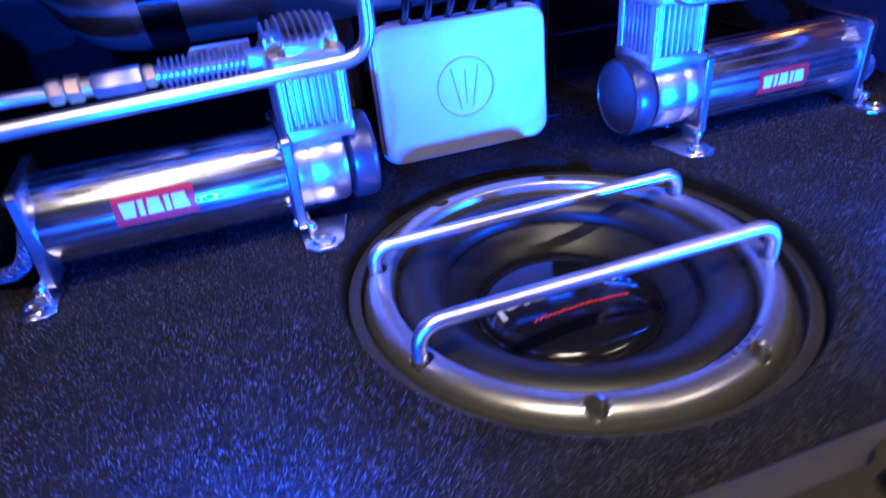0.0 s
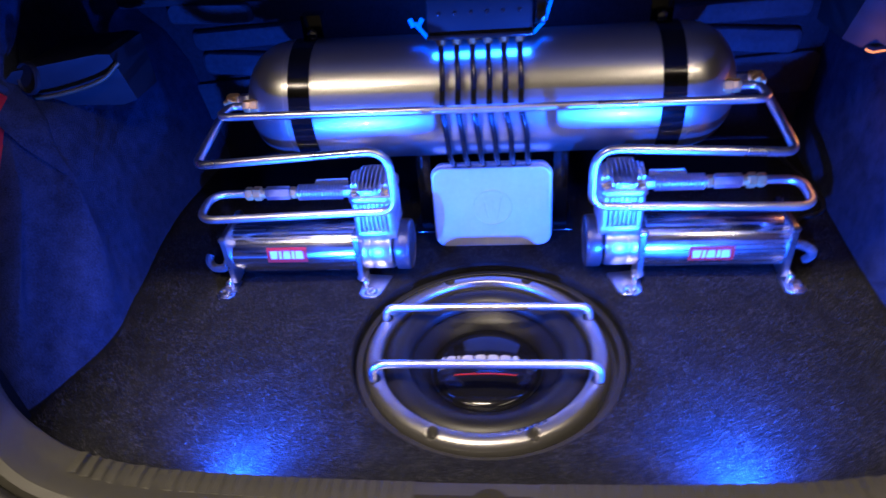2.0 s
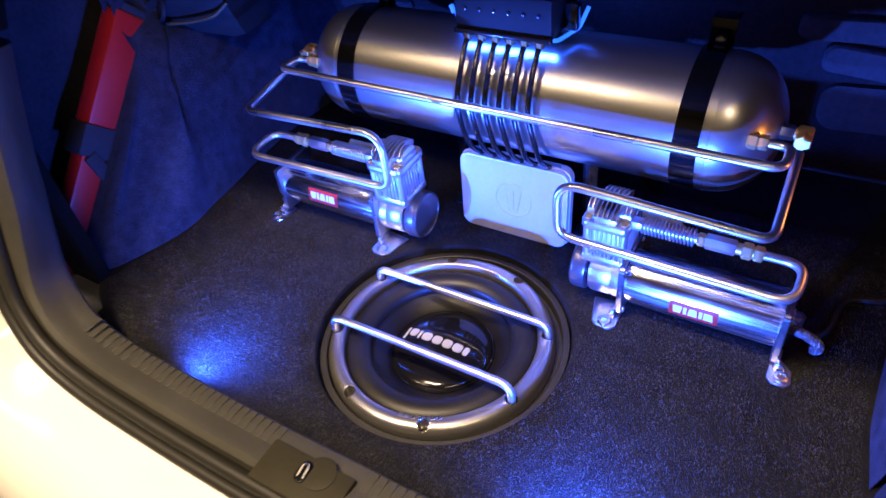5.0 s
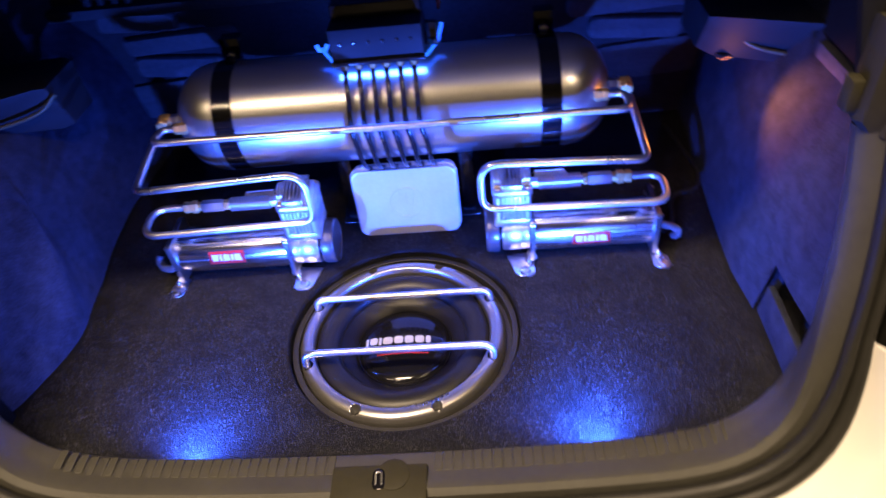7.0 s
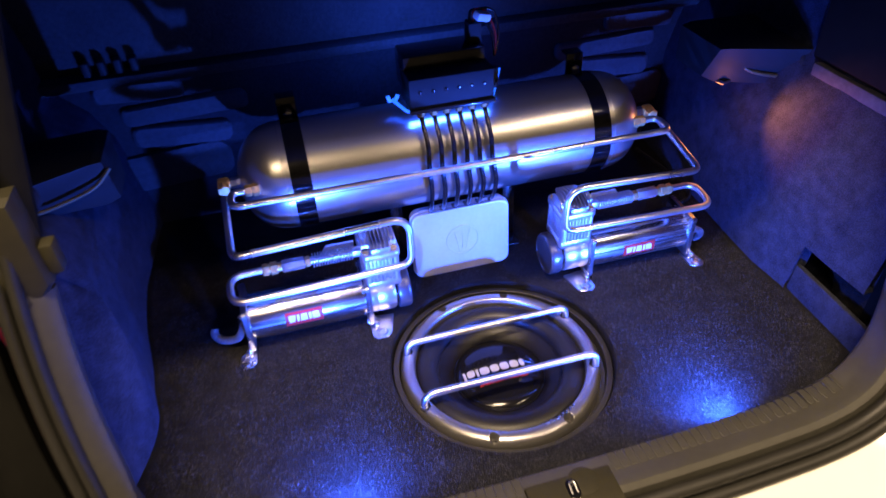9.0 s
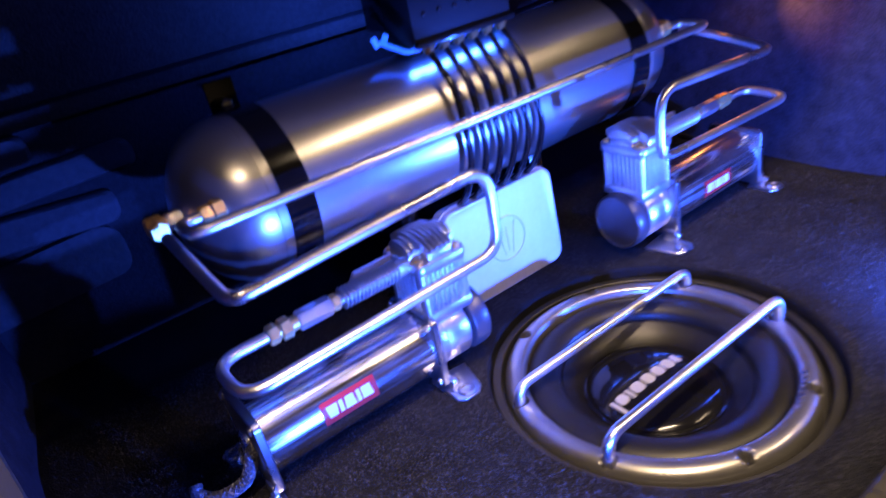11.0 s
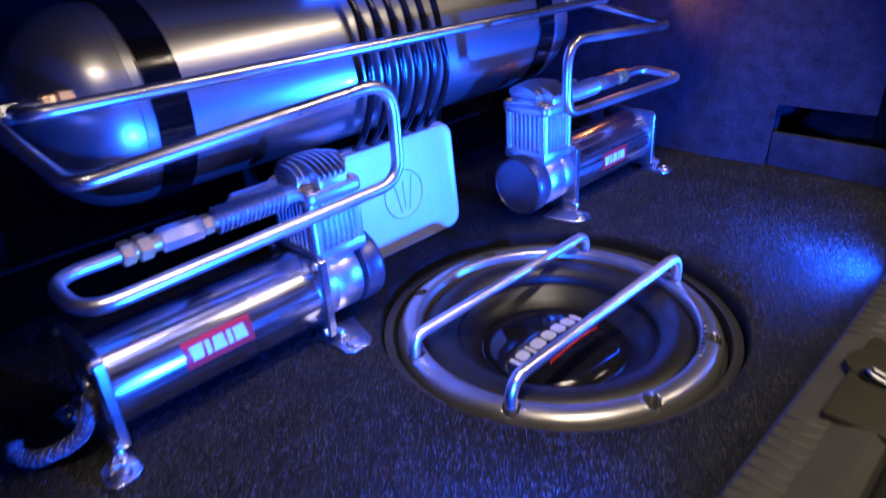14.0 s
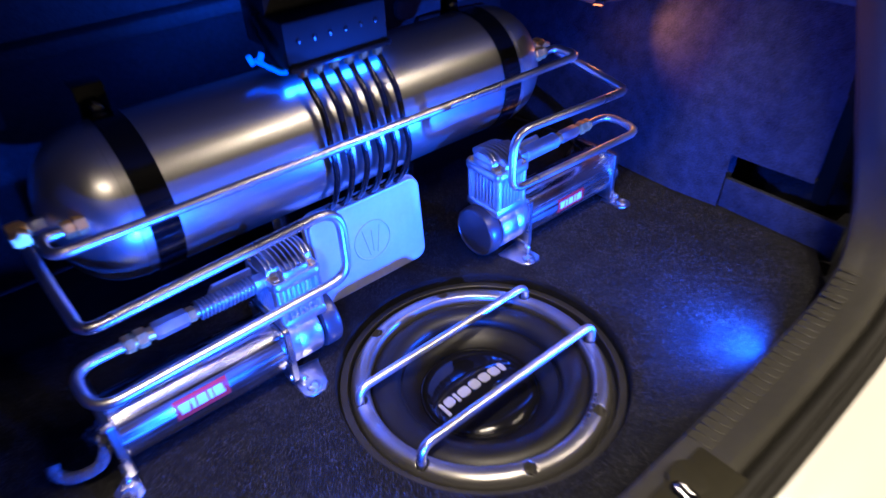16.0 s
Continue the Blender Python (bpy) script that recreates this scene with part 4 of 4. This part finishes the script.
def latch():
    t = thing("latch_cover", (-0.003, -0.2375, 0.0347), "flat grey plastic latch cover with striker slot on the sill", "latch")
    rot = Euler((radians(1), 0, 0)).to_matrix()
    part("cover", box((0.096, 0.043, 0.012), (0, 0.002, 0.003), 0.0025, rot=rot), M_COVER, t)
    part("boss", lathe([(0.017, 0.002), (0.0165, 0.0098), (0.014, 0.0106), (0.002, 0.0108)], "z", (0.014, 0.012, 0.0), 32), M_COVER, t, "low raised boss")
    part("slot", slab(rounded(0.013, 0.022, 0.006, 6), [(1, 1, 0.0), (1, 1, 0.0104), (0.9, 0.94, 0.0108)], lambda a, b, d: (a, b + 0.007, d)), M_GLOSS, t, "dark striker slot")
    part("striker", sweep(fillet([(-0.003, -0.001, 0.009), (-0.003, 0.013, 0.0135), (0.003, 0.013, 0.0135), (0.003, -0.001, 0.009)], 0.0025, 3), 0.0013, 8), M_STEEL, t, "steel striker loop")


latch()


def red_case():
    t = thing("warning_triangle_case", (-0.549, -0.002, 0.124), "long red plastic warning triangle case leaning in the corner niche", "case")
    tilt = Euler((radians(-44), 0, 0)).to_matrix()

    def piece(name, size, at, bevel, material, label="", turn=0.0, parent=None):
        bm = box(size, (0, 0, 0), bevel)
        bm.transform(Matrix.Translation(tilt @ Vector(at)) @ tilt.to_4x4() @ Euler((radians(turn), 0, 0)).to_matrix().to_4x4())
        return part(name, bm, material, parent or t, label)

    piece("case", (0.028, 0.048, 0.38), (0, 0, 0), 0.004, M_CASE)
    piece("sleeve", (0.033, 0.056, 0.16), (0, 0, 0.112), 0.004, M_CASE, "slightly wider red sleeve")
    piece("end_cap", (0.026, 0.040, 0.014), (0, 0, 0.197), 0.003, M_WEB, "black end cap")
    piece("webbing", (0.037, 0.064, 0.044), (0, 0, 0.010), 0.002, M_WEB, "dark elastic webbing strap")
    piece("strap_end", (0.006, 0.070, 0.020), (0.018, 0.012, -0.030), 0.002, M_WEB, "loose diagonal strap end", -35)


red_case()


def corner_box(sx):
    t = thing("hinge_bracket", (sx * 0.490, 0.225, 0.230 if sx < 0 else 0.238), "grey plastic wedge-shaped support bracket in the upper corner of the boot", "bracket", "corner brackets")
    bm = bmesh.new()
    pts = [(-0.072, -0.030, 0.055), (-0.060, -0.042, 0.060), (0.050, -0.085, 0.055), (0.062, -0.088, 0.045), (-0.072, 0.0, -0.028), (-0.050, -0.006, -0.034), (0.050, -0.052, -0.012), (0.062, -0.058, -0.002)]
    if sx > 0:
        pts[0], pts[1], pts[4], pts[5] = (-0.096, -0.026, 0.054), (-0.082, -0.040, 0.058), (-0.096, 0.004, 0.002), (-0.078, -0.004, -0.006)
    pts += [(x, 0.075, z) for x, y, z in pts]
    k = 0.78 if sx < 0 else 1.0
    vs = [bm.verts.new((sx * x * k, y * k, z * k)) for x, y, z in pts]
    bmesh.ops.convex_hull(bm, input=vs)
    part("housing", bm, M_BOX, t, "", 25)
    part("rod", sweep(smooth_path([(-sx * 0.062, -0.020, 0.032), (-sx * 0.040, -0.034, 0.016), (sx * 0.005, -0.050, 0.008), (sx * 0.050, -0.066, 0.008)], 6), 0.0028, 10), M_ROD, t, "bent dull brass-coloured rod", 60)
    bm = lathe([(0.019, 0.0), (0.019, 0.004), (0.0165, 0.0055), (0.0145, 0.003), (0.001, 0.0025)], "z", seg=28)
    bm.transform(Matrix.Translation((sx * 0.022, -0.064, 0.034)) @ Euler((radians(72), 0, radians(sx * 22))).to_matrix().to_4x4())
    part("knob", bm, M_BOX, t, "round dark plastic knob")


for sx in (-1, 1):
    corner_box(sx)


def pocket_bag():
    bm = bmesh.new()
    bmesh.ops.create_icosphere(bm, subdivisions=4, radius=1)
    for v in bm.verts:
        n = v.co.normalized()
        k = 1 + 0.22 * noise.noise(n * 1.7) + 0.10 * noise.noise(n * 4.1 + Vector((3, 1, 2)))
        v.co = Vector((n.x * 0.034 * k, n.y * 0.060 * k, 0.046 + n.z * 0.044 * k))
    ob = link("felt_bag", bm, M_BAG, smooth=80)
    ob.location = (0.503, -0.078, -0.006)
    tagged(ob, "crumpled black felt bag stuffed in the corner pocket", "bag")


pocket_bag()


def pillar_trim(sx):
    t = thing("pillar_stop", (sx * (0.434 if sx < 0 else 0.428), -0.125, 0.375), "olive grey moulded plastic pillar cover with square stop beside the opening", "trim", "pillar stops")
    bm = slab([(-0.5, -0.2), (-0.1, -0.5), (0.3, -0.5), (0.5, 0.1), (0.35, 0.5), (-0.5, 0.5)], [(0.060, 0.100, -0.010), (0.066, 0.108, 0.0), (0.066, 0.108, 0.012), (0.060, 0.100, 0.018), (0.050, 0.086, 0.020)], lambda a, b, d: (sx * a, 0.010 - d, b))
    part("cover", bm, M_COVER, t, "", 30)
    part("ridge", sweep(smooth_path([(sx * 0.022, -0.010, 0.038), (-sx * 0.002, -0.013, 0.012), (-sx * 0.012, -0.011, -0.032)], 6), 0.0045, 10), M_COVER, t, "raised moulded ridge", 60)
    part("stop", box((0.010, 0.014, 0.026), (-sx * 0.038, 0.004, -0.002), 0.002), M_COVER, t, "square grey rubber stop")


for sx in (-1, 1):
    pillar_trim(sx)


def tail_lamp(sx):
    t = thing("tail_lamp", (sx * 0.563, -0.185, 0.266), "red glossy tail lamp on the white body corner", "tail lamp", "tail lamps")
    bm = slab(rounded(0.135, 0.21, 0.02), [(1, 1, 0.03), (1, 1, 0.0), (0.93, 0.95, -0.012), (0.7, 0.85, -0.018)], lambda a, b, d: (sx * a, d + 0.15 * b, b))
    part("lens", bm, M_LENS, t, "red ribbed lens")
    bm = slab(rounded(0.150, 0.026, 0.008), [(1, 1, 0.03), (1, 1, 0.004), (0.94, 0.8, -0.002)], lambda a, b, d: (sx * a, d - 0.014, b - 0.118))
    part("clear_lens", bm, M_CLEAR, t, "pale reversing lens")


for sx in (-1, 1):
    tail_lamp(sx)


def boot_lamp():
    t = thing("boot_lamp", (0.430, 0.216, 0.231), "small warm incandescent boot lamp in the corner bracket", "lamp")
    rot = Euler((0, 0, radians(18))).to_matrix()
    part("bezel", box((0.030, 0.020, 0.006), (0, 0.004, 0.003), 0.002, rot=rot), M_BOX, t, "grey plastic bezel")
    part("lens", box((0.022, 0.012, 0.003), (0.0, 0.004, -0.0012), 0.001, rot=rot), M_BULB, t, "warm glowing lens")


boot_lamp()


def loose_cable(name, pts, r, label):
    ob = link(name, sweep(smooth_path(pts, 6), r, 8), M_FLANGE, smooth=60)
    return tagged(ob, label, "cable")


loose_cable("floor_cable", [(0.430, 0.42, 0.004), (0.442, 0.345, 0.004), (0.448, 0.285, 0.004), (0.436, 0.245, 0.004), (0.396, 0.223, 0.004), (0.384, 0.173, 0.004), (0.365, 0.150, 0.004)], 0.0030, "thin black cable lying on the carpet behind the compressor")


def slot_bracket():
    t = thing("seat_bracket", (-0.442, 0.452, 0.268), "dark slotted plastic bracket at the foot of the seat back", "bracket")
    part("base", box((0.090, 0.022, 0.012), (0, 0, 0.004), 0.002), M_BOX, t)
    for k in range(4):
        part("tooth", box((0.010, 0.016, 0.026), (-0.034 + 0.022 * k, 0.002, 0.021), 0.002), M_BOX, t)


slot_bracket()
